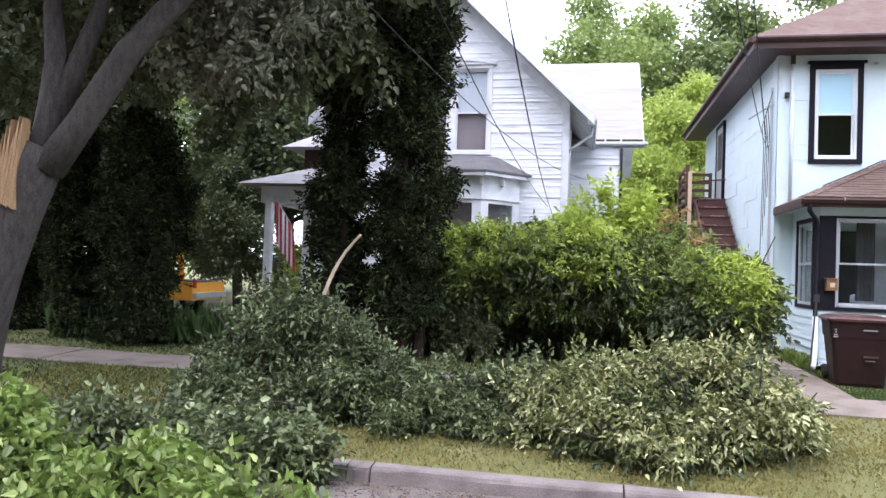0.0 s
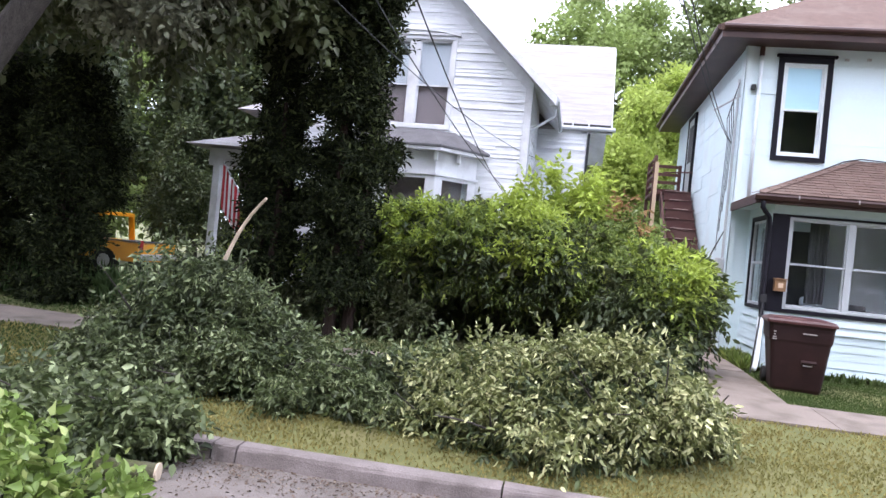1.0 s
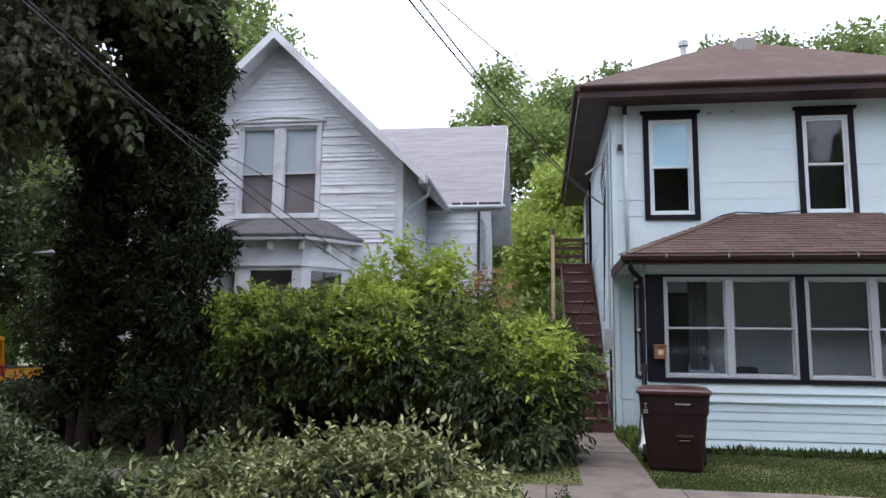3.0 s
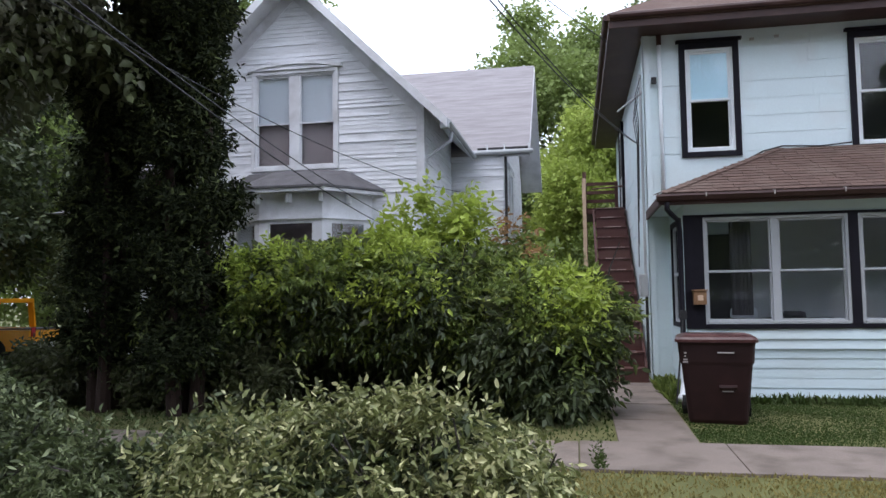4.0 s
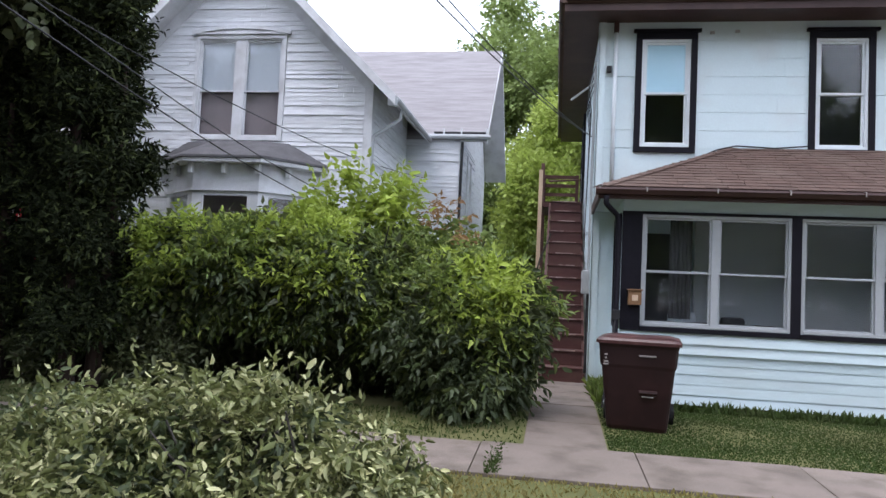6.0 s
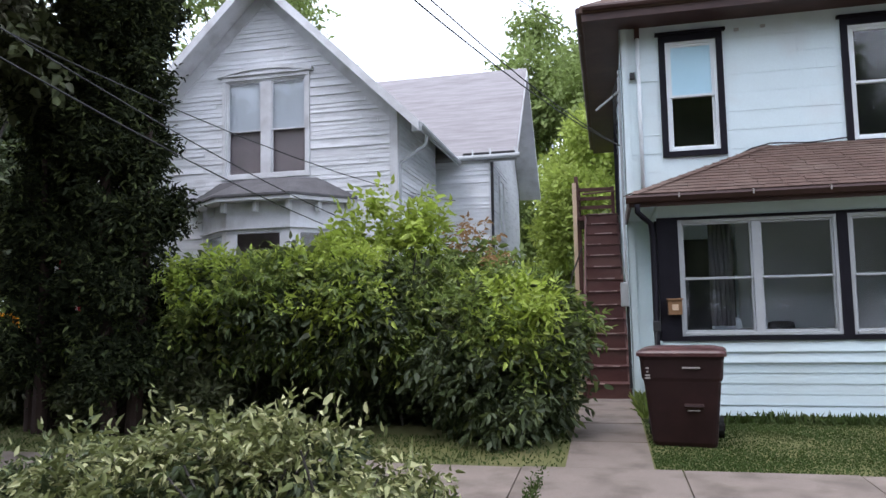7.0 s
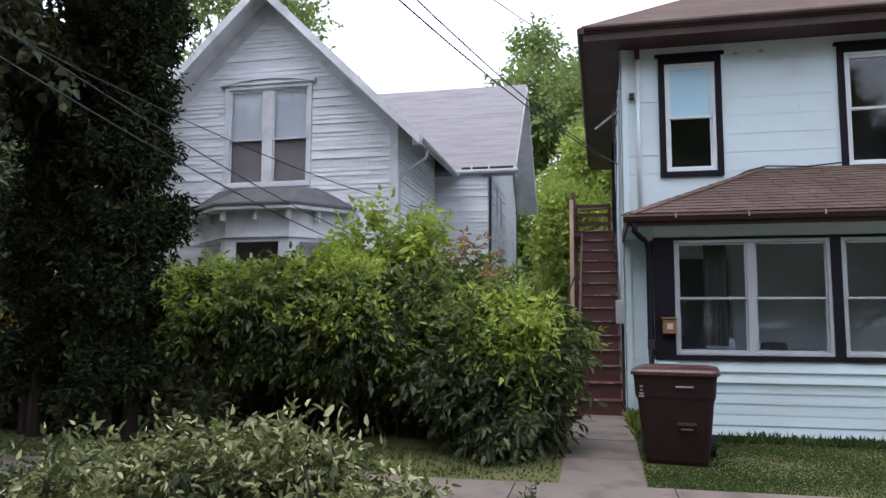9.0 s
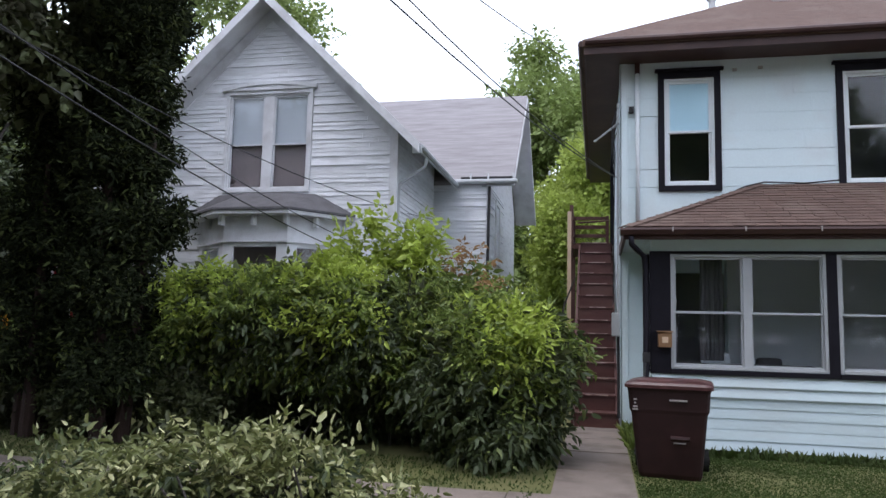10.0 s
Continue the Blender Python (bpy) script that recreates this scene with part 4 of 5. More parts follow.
# bay window
bay = part("bay_window", prism(bmesh.new(), [(-4.1, AY, 0.2), (-3.1, AY - 0.83, 0.2), (-1.78, AY - 0.83, 0.2), (-1.0, AY, 0.2)], (0, 0, 1.5)), M["trimA"], houseA, "panelled three-sided bay window")
part("bay_frieze", prism(bmesh.new(), [(-4.1, AY, 3.2), (-3.1, AY - 0.83, 3.2), (-1.78, AY - 0.83, 3.2), (-1.0, AY, 3.2)], (0, 0, 0.5)), M["trimA"], bay)
part("bay_moulding", prism(bmesh.new(), [(-4.17, AY, 3.16), (-3.12, AY - 0.88, 3.16), (-1.76, AY - 0.88, 3.16), (-0.93, AY, 3.16)], (0, 0, 0.04)), M["trimA"], bay)
bays = [(-4.1, AY), (-3.1, AY - 0.83), (-1.78, AY - 0.83), (-1.0, AY)]
for (xa, ya), (xb, yb) in zip(bays, bays[1:]):
    a, b = Vector((xa, ya, 0)), Vector((xb, yb, 0))
    d = (b - a).normalized()
    nrm = Vector((d.y, -d.x, 0))
    ln = (b - a).length
    for u0, u1, z0, z1, th in ((0, 0.16, 1.7, 3.2, 0.1), (ln - 0.16, ln, 1.7, 3.2, 0.1), (0.16, ln - 0.16, 3.08, 3.2, 0.09), (0.16, 0.21, 1.7, 3.08, 0.06), (ln - 0.21, ln - 0.16, 1.7, 3.08, 0.06), (0.21, ln - 0.21, 2.3, 2.35, 0.06)):
        q = a + d * u0
        w = a + d * u1
        bm = prism(bmesh.new(), [(q.x, q.y, z0), (w.x, w.y, z0), (w.x, w.y, z1), (q.x, q.y, z1)], -nrm * th)
        part("bay_post", bm, M["trimA"], bay)
    q, w = a + d * 0.18 - nrm * 0.04, a + d * (ln - 0.18) - nrm * 0.04
    p = part("bay_pane", prism(bmesh.new(), [(q.x, q.y, 1.7), (w.x, w.y, 1.7), (w.x, w.y, 3.1), (q.x, q.y, 3.1)], -nrm * 0.006), M["glass"], bay)
    p.visible_shadow = False
part("bay_inside", boxes((-3.6, -1.3, AY - 0.06, AY - 0.03, 1.7, 3.2)), M["dull"], bay)
for x, y in ((-3.12, AY - 0.96), (-1.78, AY - 0.96), (-1.35, AY - 0.55), (-3.65, AY - 0.52), (-2.45, AY - 0.96)):
    part("bracket", boxes((x - 0.04, x + 0.04, y, y + 0.14, 3.48, 3.675), bevel=0.012), M["trimA"], bay)
bm = bmesh.new()
ro = [(-4.55, AY), (-3.22, AY - 1.1), (-1.66, AY - 1.1), (-0.7, AY)]
ri = [(-3.75, AY), (-3.0, AY - 0.25), (-2.1, AY - 0.25), (-1.55, AY)]
a = [bm.verts.new((x, y, 3.8)) for x, y in ro]
b = [bm.verts.new((x, y, 4.24)) for x, y in ri]
c0 = [bm.verts.new((x, y, 3.755)) for x, y in ro]
for i in range(3):
    bm.faces.new((a[i], a[i + 1], b[i + 1], b[i]))
    bm.faces.new((c0[i], c0[i + 1], a[i + 1], a[i]))
bm.faces.new(b)
bm.faces.new(c0)
part("bay_roof", bm, M["bayroof"], bay, "small grey shingle bay roof")
part("bay_cornice", prism(bmesh.new(), [(x * 0.995 - 0.012, y + 0.03, 3.68) for x, y in ro], (0, 0, 0.07)), M["trimA"], bay)

# side porch of the clapboard house, with a flag
part("side_porch_floor", boxes((-7.2, AX0, 17.3, 20.2, 0.1, 0.5)), M["trimA"], houseA)
for x, y in ((-7.0, 17.5), (-5.7, 17.5), (-7.0, 19.9)):
    part("porch_post", boxes((x - 0.09, x + 0.09, y - 0.09, y + 0.09, 0.5, 3.1), bevel=0.02), M["trimA"], houseA)
part("porch_beam", boxes((-7.2, AX0, 17.4, 17.6, 3.0, 3.4), (-7.1, -6.9, 17.6, 20.1, 3.0, 3.4)), M["trimA"], houseA)
bm = bmesh.new()
a = [bm.verts.new(p) for p in ((-7.6, 16.95, 3.42), (AX0, 16.95, 3.42), (AX0, 20.6, 3.42), (-7.6, 20.6, 3.42), (AX0, 18.8, 4.05), (-6.4, 18.8, 4.05))]
for f in ((0, 1, 4, 5), (0, 5, 3), (2, 3, 5, 4), (0, 3, 2, 1)):
    bm.faces.new([a[i] for i in f])
part("side_porch_roof", bm, M["greyroof"], houseA)
part("upper_bay", boxes((-6.9, AX0, 19.3, 22.5, 3.9, 4.6)), M["maroon"], houseA)
bm = bmesh.new()
a = [bm.verts.new(p) for p in ((-7.35, 18.8, 4.6), (AX0, 18.8, 4.6), (AX0, 22.8, 4.6), (-7.35, 22.8, 4.6), (AX0, 20.6, 5.5), (-6.3, 20.6, 5.5))]
for f in ((0, 1, 4, 5), (0, 5, 3), (2, 3, 5, 4), (0, 3, 2, 1)):
    bm.faces.new([a[i] for i in f])
part("upper_roof", bm, M["greyroof"], houseA)
flag = thing("striped_flag", (-6.35, 17.2, 2.9), "red and white striped cloth flag hanging on the porch", "flag")
part("pole", tube(bmesh.new(), [(-6.0, 17.4, 1.9), (-6.6, 16.95, 3.05)], 0.015, 6), M["frame"], flag)
for k in range(9):
    bm = bmesh.new()
    x = -6.62 + 0.055 * k
    top = 3.0 - 0.075 * k
    prism(bm, [(x, 17.0 + 0.03 * math.sin(k * 2.0), top), (x + 0.05, 17.0 + 0.03 * math.sin(k * 2.0 + 1), top - 0.06), (x + 0.09, 17.04, top - 1.05), (x + 0.03, 17.02, top - 1.0)], (0, 0.008, 0))
    part("stripe", bm, M["red"] if k % 2 == 0 else M["white"], flag)
# ---- wheeled bin ----
wb = thing("wheeled_bin", (4.78, 13.75, 0), "maroon plastic wheeled rubbish bin standing on the lawn", "bin")
wb.location, wb.rotation_euler.z = (4.78, 13.5, -0.02), radians(-8)
bm = bmesh.new()
secs = [(0.0, 0.33, 0.30, 0.0), (0.05, 0.345, 0.32, 0.0), (0.72, 0.41, 0.40, 0.0), (0.76, 0.43, 0.41, 0.0), (0.96, 0.445, 0.42, 0.0), (1.0, 0.455, 0.43, 0.0)]
rings = []
for z, hx, hy, dy in secs:
    ring = []
    for cx, cy, a0 in ((1, 1, 0), (-1, 1, 90), (-1, -1, 180), (1, -1, 270)):
        for k in range(4):
            a = radians(a0 + 30 * k)
            rr = 0.06
            ring.append(bm.verts.new((4.78 + cx * (hx - rr) + rr * math.cos(a), 13.85 + dy + cy * (hy - rr) + rr * math.sin(a), z)))
    rings.append(ring)
for a, b in zip(rings, rings[1:]):
    for k in range(16):
        bm.faces.new((a[k], a[(k + 1) % 16], b[(k + 1) % 16], b[k]))
bm.faces.new(rings[0][::-1])
bm.faces.new(rings[-1])
body = part("body", bm, M["bin"], wb)
bm = bmesh.new()
prof = [(1.0, 1.0), (1.035, 1.0), (1.062, 0.95), (1.085, 0.75), (1.093, 0.4)]
rings = []
for z, s in prof:
    ring = []
    for cx, cy, a0 in ((1, 1, 0), (-1, 1, 90), (-1, -1, 180), (1, -1, 270)):
        for k in range(4):
            a = radians(a0 + 30 * k)
            ring.append(bm.verts.new((4.78 + s * (cx * 0.41 + 0.07 * math.cos(a)), 13.85 + s * (cy * 0.39 + 0.07 * math.sin(a)), z)))
    rings.append(ring)
for a, b in zip(rings, rings[1:]):
    for k in range(16):
        bm.faces.new((a[k], a[(k + 1) % 16], b[(k + 1) % 16], b[k]))
bm.faces.new(rings[0][::-1])
bm.faces.new(rings[-1])
part("lid", bm, M["lid"], wb, "domed lid with the sky highlight painted pale")
part("grip", boxes((4.79, 4.98, 13.41, 13.432, 0.865, 0.885), bevel=0.006), M["pale"], body)
part("label_plate", boxes((4.83, 4.96, 13.428, 13.45, 0.405, 0.42), bevel=0.004), M["pale"], body)
part("catch_bar", tube(bmesh.new(), [(4.8, 13.43, 0.46), (5.0, 13.43, 0.46)], 0.03, 8), M["bin"], body)
for k, (z, w) in enumerate(((0.86, 0.035), (0.82, 0.02), (0.78, 0.05), (0.75, 0.06))):
    part("mark", boxes((4.42 - w / 2, 4.42 + w / 2, 13.428, 13.436, z, z + 0.018)), M["pale"], body)
for x in (4.4, 5.16):
    wheel = part("wheel", tube(bmesh.new(), [(x - 0.035, 14.2, 0.13), (x + 0.035, 14.2, 0.13)], 0.13, 18), M["rubber"], wb)
    part("hub", tube(bmesh.new(), [(x - 0.045, 14.2, 0.13), (x + 0.045, 14.2, 0.13)], 0.05, 12), M["bin"], wheel)
part("handle", tube(bmesh.new(), [(4.45, 14.26, 0.95), (4.45, 14.36, 1.06), (5.1, 14.36, 1.06), (5.1, 14.26, 0.95)], 0.018, 8), M["rubber"], wb)
part("axle", tube(bmesh.new(), [(4.4, 14.2, 0.13), (5.16, 14.2, 0.13)], 0.014, 6), M["grey"], wb)

# ---- letter box by the porch corner ----
lb = thing("letter_box", (4.87, 15.08, 1.4), "small varnished wooden letter box on the black porch post", "letter box")
part("box_body", boxes((4.78, 4.96, 15.02, 15.15, 1.42, 1.62), bevel=0.008), M["box"], lb)
part("box_lid", boxes((4.765, 4.975, 15.0, 15.15, 1.62, 1.642), bevel=0.006), M["box"], lb)
part("emblem", boxes((4.83, 4.91, 15.012, 15.02, 1.48, 1.56), bevel=0.003), M["lumber"], lb)
hk = thing("leaning_rake", (4.6, 14.9, 0), "thin dark rake leaning on the porch corner", "rake")
part("shaft", tube(bmesh.new(), [(4.45, 14.75, 0), (4.62, 15.05, 1.25)], 0.014, 6), M["cable"], hk)
part("head", boxes((4.57, 4.67, 15.02, 15.06, 1.2, 1.34), bevel=0.01), M["cable"], hk)

sofa = thing("porch_sofa", (6.2, 16.3, 0.5), "dark cloth sofa with cushions inside the porch", "sofa")
part("seat", boxes((5.3, 7.0, 16.0, 16.7, 0.5, 0.95), bevel=0.06), M["cloth"], sofa)
part("backrest", boxes((5.3, 7.0, 15.75, 16.0, 0.5, 1.2), bevel=0.07), M["cloth"], sofa)
part("cushion", boxes((5.45, 5.85, 15.8, 16.0, 1.12, 1.36), bevel=0.08), M["lace"], sofa)
part("cushion", boxes((6.2, 6.55, 15.8, 16.0, 1.12, 1.3), bevel=0.07), M["cloth"], sofa)
curtain = thing("porch_curtain", (5.6, 15.5, 1.2), "dark curtain drawn to one side of the porch window", "curtain")
for k in range(5):
    x = 5.42 + 0.06 * k
    part("fold", tube(bmesh.new(), [(x, 15.45 + 0.02 * (k % 2), 1.25), (x, 15.45 + 0.02 * (k % 2), 2.7)], 0.035, 8), M["cloth"], curtain)
part("rod", tube(bmesh.new(), [(5.0, 15.45, 2.72), (6.95, 15.45, 2.72)], 0.012, 6), M["grey"], curtain)

# ---- hedge ----
hedge = thing("hedge", (0.6, 14.4, -0.05), "overgrown leafy green hedge with lime-green young shoots that also paint the top highlights", "hedge")
HB = [(-2.45, 13.9, 1.0, 0.55, 0.6, 0.75), (-2.15, 14.6, 1.35, 0.75, 0.9, 0.8), (-1.3, 14.3, 1.55, 0.85, 1.1, 0.85), (-0.3, 14.2, 1.6, 0.9, 1.15, 0.8), (0.7, 14.2, 1.5, 0.85, 1.1, 0.85), (1.5, 14.5, 1.3, 0.6, 0.9, 1.0),
      (2.55, 14.0, 1.15, 0.72, 1.05, 0.85), (3.05, 13.95, 1.1, 0.56, 0.85, 0.75), (2.45, 14.3, 0.4, 0.95, 0.8, 0.6), (-1.2, 14.9, 0.6, 1.5, 0.75, 0.8), (0.7, 14.8, 0.6, 1.2, 0.8, 0.8), (2.7, 13.6, 0.45, 0.55, 0.5, 0.5)]
# Brighter leaf colour kept to the upper hedge, where the light falls.
foliage("leaves", hedge, M["hedge"], clumps([(x, y, z - 0.12 * (z > 1), a, b, c) for x, y, z, a, b, c in HB if z + c > 1.5], 14, 0.34, 5, low=-0.3, core=0.8), 11000, 11, 0.42, 0.1, 0.44, 11, floor=0.6, shell=0.55, droop=0.4, ragged=0.55)
# Darker leaf colour paints the shade on the lower hedge.
foliage("mature_leaves", hedge, M["dark_shaded"], clumps([(x, y, z - 0.15 * (z > 1), a * 0.98, b * 0.98, c * 0.9) for x, y, z, a, b, c in HB], 12, 0.36, 15, core=0.82), 10000, 10, 0.45, 0.115, 0.48, 17, floor=-0.05, shell=0.5, droop=0.8, ragged=0.5)
# Inner leaves coloured darker to deepen the shade inside the hedge.
foliage("dark_inner_leaves", hedge, M["maple"], [(x, y + 0.1, z, a * 0.82, b * 0.8, c * 0.85) for x, y, z, a, b, c in HB], 4000, 8, 0.4, 0.15, 0.6, 12, floor=-0.05, shell=0.4)
# Young lime growth; its bright colour also paints highlights along the hedge top.
TIPS = [(-1.7, 14.1, 2.0, 0.7, 0.7, 0.2), (-0.5, 13.9, 2.1, 0.9, 0.8, 0.2), (0.6, 13.9, 2.1, 0.6, 0.7, 0.22), (2.75, 13.8, 1.75, 0.7, 0.7, 0.18), (3.0, 14.0, 1.5, 0.4, 0.6, 0.18), (-0.9, 13.4, 1.75, 0.9, 0.3, 0.2), (0.6, 13.3, 1.65, 0.9, 0.3, 0.25), (2.9, 13.2, 1.3, 0.55, 0.2, 0.3)]
foliage("lime_foliage", hedge, M["hedge_tip"], clumps(TIPS, 3, 0.2, 6), 1500, 10, 0.42, 0.105, 0.42, 13, shell=0.9, upward=0.6, label="lime-green young shoots that also paint the top highlights")
foliage("sapling_foliage", hedge, M["hedge_tip"], [(0.6, 14.3, 2.6, 0.35, 0.35, 0.5), (0.85, 14.4, 3.05, 0.2, 0.22, 0.3), (1.45, 14.5, 2.7, 0.35, 0.35, 0.4), (1.6, 14.5, 2.95, 0.2, 0.2, 0.2), (1.1, 14.4, 2.5, 0.4, 0.3, 0.3), (0.2, 14.3, 2.5, 0.3, 0.3, 0.3)], 240, 8, 0.42, 0.125, 0.5, 15, shell=1.0, upward=0.7, label="lime-green maple sapling shoots")
foliage("red_foliage", hedge, M["red_tip"], [(2.15, 14.9, 2.6, 0.35, 0.3, 0.25), (1.95, 15.0, 2.6, 0.3, 0.3, 0.3), (2.5, 14.6, 2.25, 0.3, 0.3, 0.2)], 36, 8, 0.34, 0.09, 0.45, 14, shell=0.9, upward=0.8, label="reddish young shoots")
foliage("rear_foliage", hedge, M["hedge"], [(2.2, 15.1, 1.9, 0.6, 0.5, 0.6), (1.6, 15.2, 1.9, 0.6, 0.5, 0.6)], 500, 8, 0.4, 0.12, 0.5, 16, shell=0.8)
rng = random.Random(8)
for k in range(22):
    x = -2.6 + 6.0 * k / 21
    bm = limb(bmesh.new(), rng, (x + rng.uniform(-0.2, 0.2), 14.4 + rng.uniform(-0.3, 0.3), -0.05), (x + rng.uniform(-0.5, 0.5), 14.3 + rng.uniform(-0.5, 0.5), min(2.3, 1.2 + 1.4 * rng.random())), 0.025, 0.008, 0.1, 5, 6)
    part("stem", bm, M["bark"], hedge)

# ---- columnar cedars ----
def cedar(at, radius, height, seed, count, skirt=0.9, label="dark columnar cedar with bare reddish trunks"):
    x, y = at
    tree = thing("cedar_tree", (x, y, -0.05), label, "tree", "cedars beside the clapboard house")
    g = random.Random(seed)
    for k in range(3):
        a = 2.1 * k + seed
        part("trunk", limb(bmesh.new(), g, (x + 0.16 * math.cos(a), y + 0.16 * math.sin(a), -0.1), (x + 0.3 * math.cos(a), y + 0.3 * math.sin(a), height * 0.75), 0.11, 0.03, 0.02, 7, 9), M["cedarbark"], tree)
    blobs = []
    z = skirt
    while z < height:
        u = (z - skirt) / (height - skirt)
        r = radius * (0.72 + 0.55 * u if u < 0.45 else 0.97 * (1 - ((u - 0.45) / 0.62) ** 2.2) + 0.03)
        blobs.append((x + g.uniform(-0.12, 0.12) * radius, y + g.uniform(-0.1, 0.1), z, max(r, 0.15), max(r, 0.15), 0.55))
        z += 0.42
    foliage("crown", tree, M["cedar"], clumps(blobs, 7, 0.3, seed, -0.6, 0.78), int(count * 1.25), 10, 0.32, 0.1, 0.38, seed, shell=0.5, upward=0.7, droop=0.25, ragged=0.5)
    return tree


cedar((-2.4, 13.35), 0.74, 8.0, 21, 8000, 0.75)
cedar((-3.78, 13.5), 0.5, 5.0, 22, 4500, 0.7)
cedar((-7.6, 13.4), 0.76, 4.3, 23, 6000, 0.1, "dense blackish clipped arborvitae column")
cedar((-9.2, 13.6), 0.56, 4.0, 24, 4000, 0.1, "dense blackish clipped arborvitae column")
cedar((-11.0, 14.3), 0.8, 4.8, 26, 4500, 0.1, "dense blackish clipped arborvitae column")
cedar((-12.9, 14.6), 0.9, 5.2, 27, 4500, 0.1, "dense blackish clipped arborvitae column")

shrub = thing("understory_shrub", (-4.6, 13.9, -0.05), "low dark shrub filling the gap under the cedars", "shrub")
foliage("leaves", shrub, M["maple"], clumps([(-4.6, 13.9, 0.4, 0.6, 0.5, 0.6), (-5.5, 14.2, 0.35, 0.6, 0.5, 0.55), (-3.1, 13.7, 0.3, 0.5, 0.4, 0.5), (-1.5, 13.6, 0.35, 0.5, 0.4, 0.5)], 8, 0.25, 4), 2200, 8, 0.34, 0.1, 0.5, 28, floor=-0.05)
for k, x in enumerate((-4.6, -5.5, -3.1, -1.5)):
    part("stem", limb(bmesh.new(), random.Random(k), (x, 13.9, -0.1), (x + 0.1, 13.85, 0.7), 0.02, 0.008, 0.1, 5, 6), M["bark"], shrub)

# ---- broken street tree ----
tree = thing("broken_maple_tree", (-7.4, 9.9, -0.2), "grey-barked maple with a torn-off limb and split pale wood", "tree")
g = random.Random(5)
tr = bmesh.new()
tube(tr, [(-7.95, 9.9, -0.35), (-7.85, 9.9, 0.1), (-7.7, 9.9, 0.6), (-7.48, 9.9, 1.3), (-7.22, 9.9, 2.1), (-7.0, 9.9, 2.7), (-6.86, 9.92, 3.05)], [0.46, 0.36, 0.31, 0.28, 0.29, 0.31, 0.26], 16)
part("trunk", tr, M["bark"], tree, smooth=True)
MAIN_LIMBS = [([(-6.8, 9.9, 2.75), (-6.35, 9.95, 3.4), (-5.75, 10.05, 4.4), (-5.2, 10.15, 5.05), (-4.4, 10.5, 6.1), (-3.9, 10.8, 7.2)], [0.23, 0.2, 0.18, 0.16, 0.13, 0.09]),
         ([(-6.95, 9.95, 2.75), (-6.9, 10.0, 3.5), (-6.92, 10.1, 4.3), (-7.1, 10.2, 5.1), (-7.3, 10.4, 7.0)], [0.21, 0.18, 0.15, 0.13, 0.09]),
         ([(-6.88, 10.05, 3.3), (-6.7, 10.15, 4.1), (-6.45, 10.3, 5.0), (-6.2, 10.6, 7.0)], [0.16, 0.14, 0.12, 0.08])]
for pts, radii in MAIN_LIMBS:
    part("limb", tube(bmesh.new(), pts, radii, 12), M["bark"], tree, smooth=True)
for k in range(6):
    x = -7.5 + 0.075 * k
    lean = 0.012 * (6 - k)
    part("torn_wood", prism(bmesh.new(), [(x - 0.05, 9.57, 2.18 + 0.12 * g.random()), (x + 0.07, 9.56, 2.15 + 0.1 * g.random()), (x + 0.11 + lean, 9.6, 2.6 + 0.1 * k), (x + 0.1 + lean, 9.64, 2.95 + 0.08 * k + 0.3 * g.random()), (x + 0.03 + lean, 9.61, 2.5 + 0.1 * k)], (0.01, 0.14, 0)), M["wood"], tree, "pale splintered wood")
# The first three blobs are unseen, added overhead to shade the left heaps.
CAN = [(-5.8, 8.0, 8.0, 3.0, 2.6, 1.4), (-3.0, 9.4, 8.0, 2.0, 2.0, 1.1), (-9.0, 8.6, 7.6, 2.4, 2.4, 1.6), (-8.0, 15.5, 7.0, 3.0, 2.2, 1.6), (-5.4, 11.2, 6.6, 2.6, 2.0, 1.5), (-3.0, 11.8, 6.9, 2.0, 1.6, 1.3), (-7.8, 11.8, 6.2, 2.4, 2.2, 1.8), (-3.9, 12.6, 5.4, 1.2, 1.0, 0.9), (-3.4, 12.8, 6.0, 0.7, 0.7, 0.9), (-6.0, 12.8, 5.0, 1.6, 1.2, 1.2), (-9.8, 12.6, 5.6, 2.2, 2.0, 2.2)]
foliage("crown", tree, M["maple"], clumps(CAN, 6, 0.6, 7, -0.9), 17000, 7, 0.5, 0.15, 0.75, 31, shell=0.7, droop=0.6, ragged=0.75, grain=3.2)
# Silvery front leaves, coloured paler to paint sky highlights into the crown.
foliage("pale_crown", tree, M["silver"], clumps([(-4.4, 11.3, 5.1, 1.0, 0.7, 0.7), (-5.6, 11.4, 5.0, 1.0, 0.8, 0.8), (-4.2, 11.3, 6.2, 1.0, 0.7, 0.7), (-3.6, 11.6, 5.6, 0.6, 0.6, 0.5)], 7, 0.3, 33, -0.9), 2600, 8, 0.4, 0.115, 0.65, 33, shell=0.8, droop=0.6, label="silvery maple leaves with sky highlights painted pale")

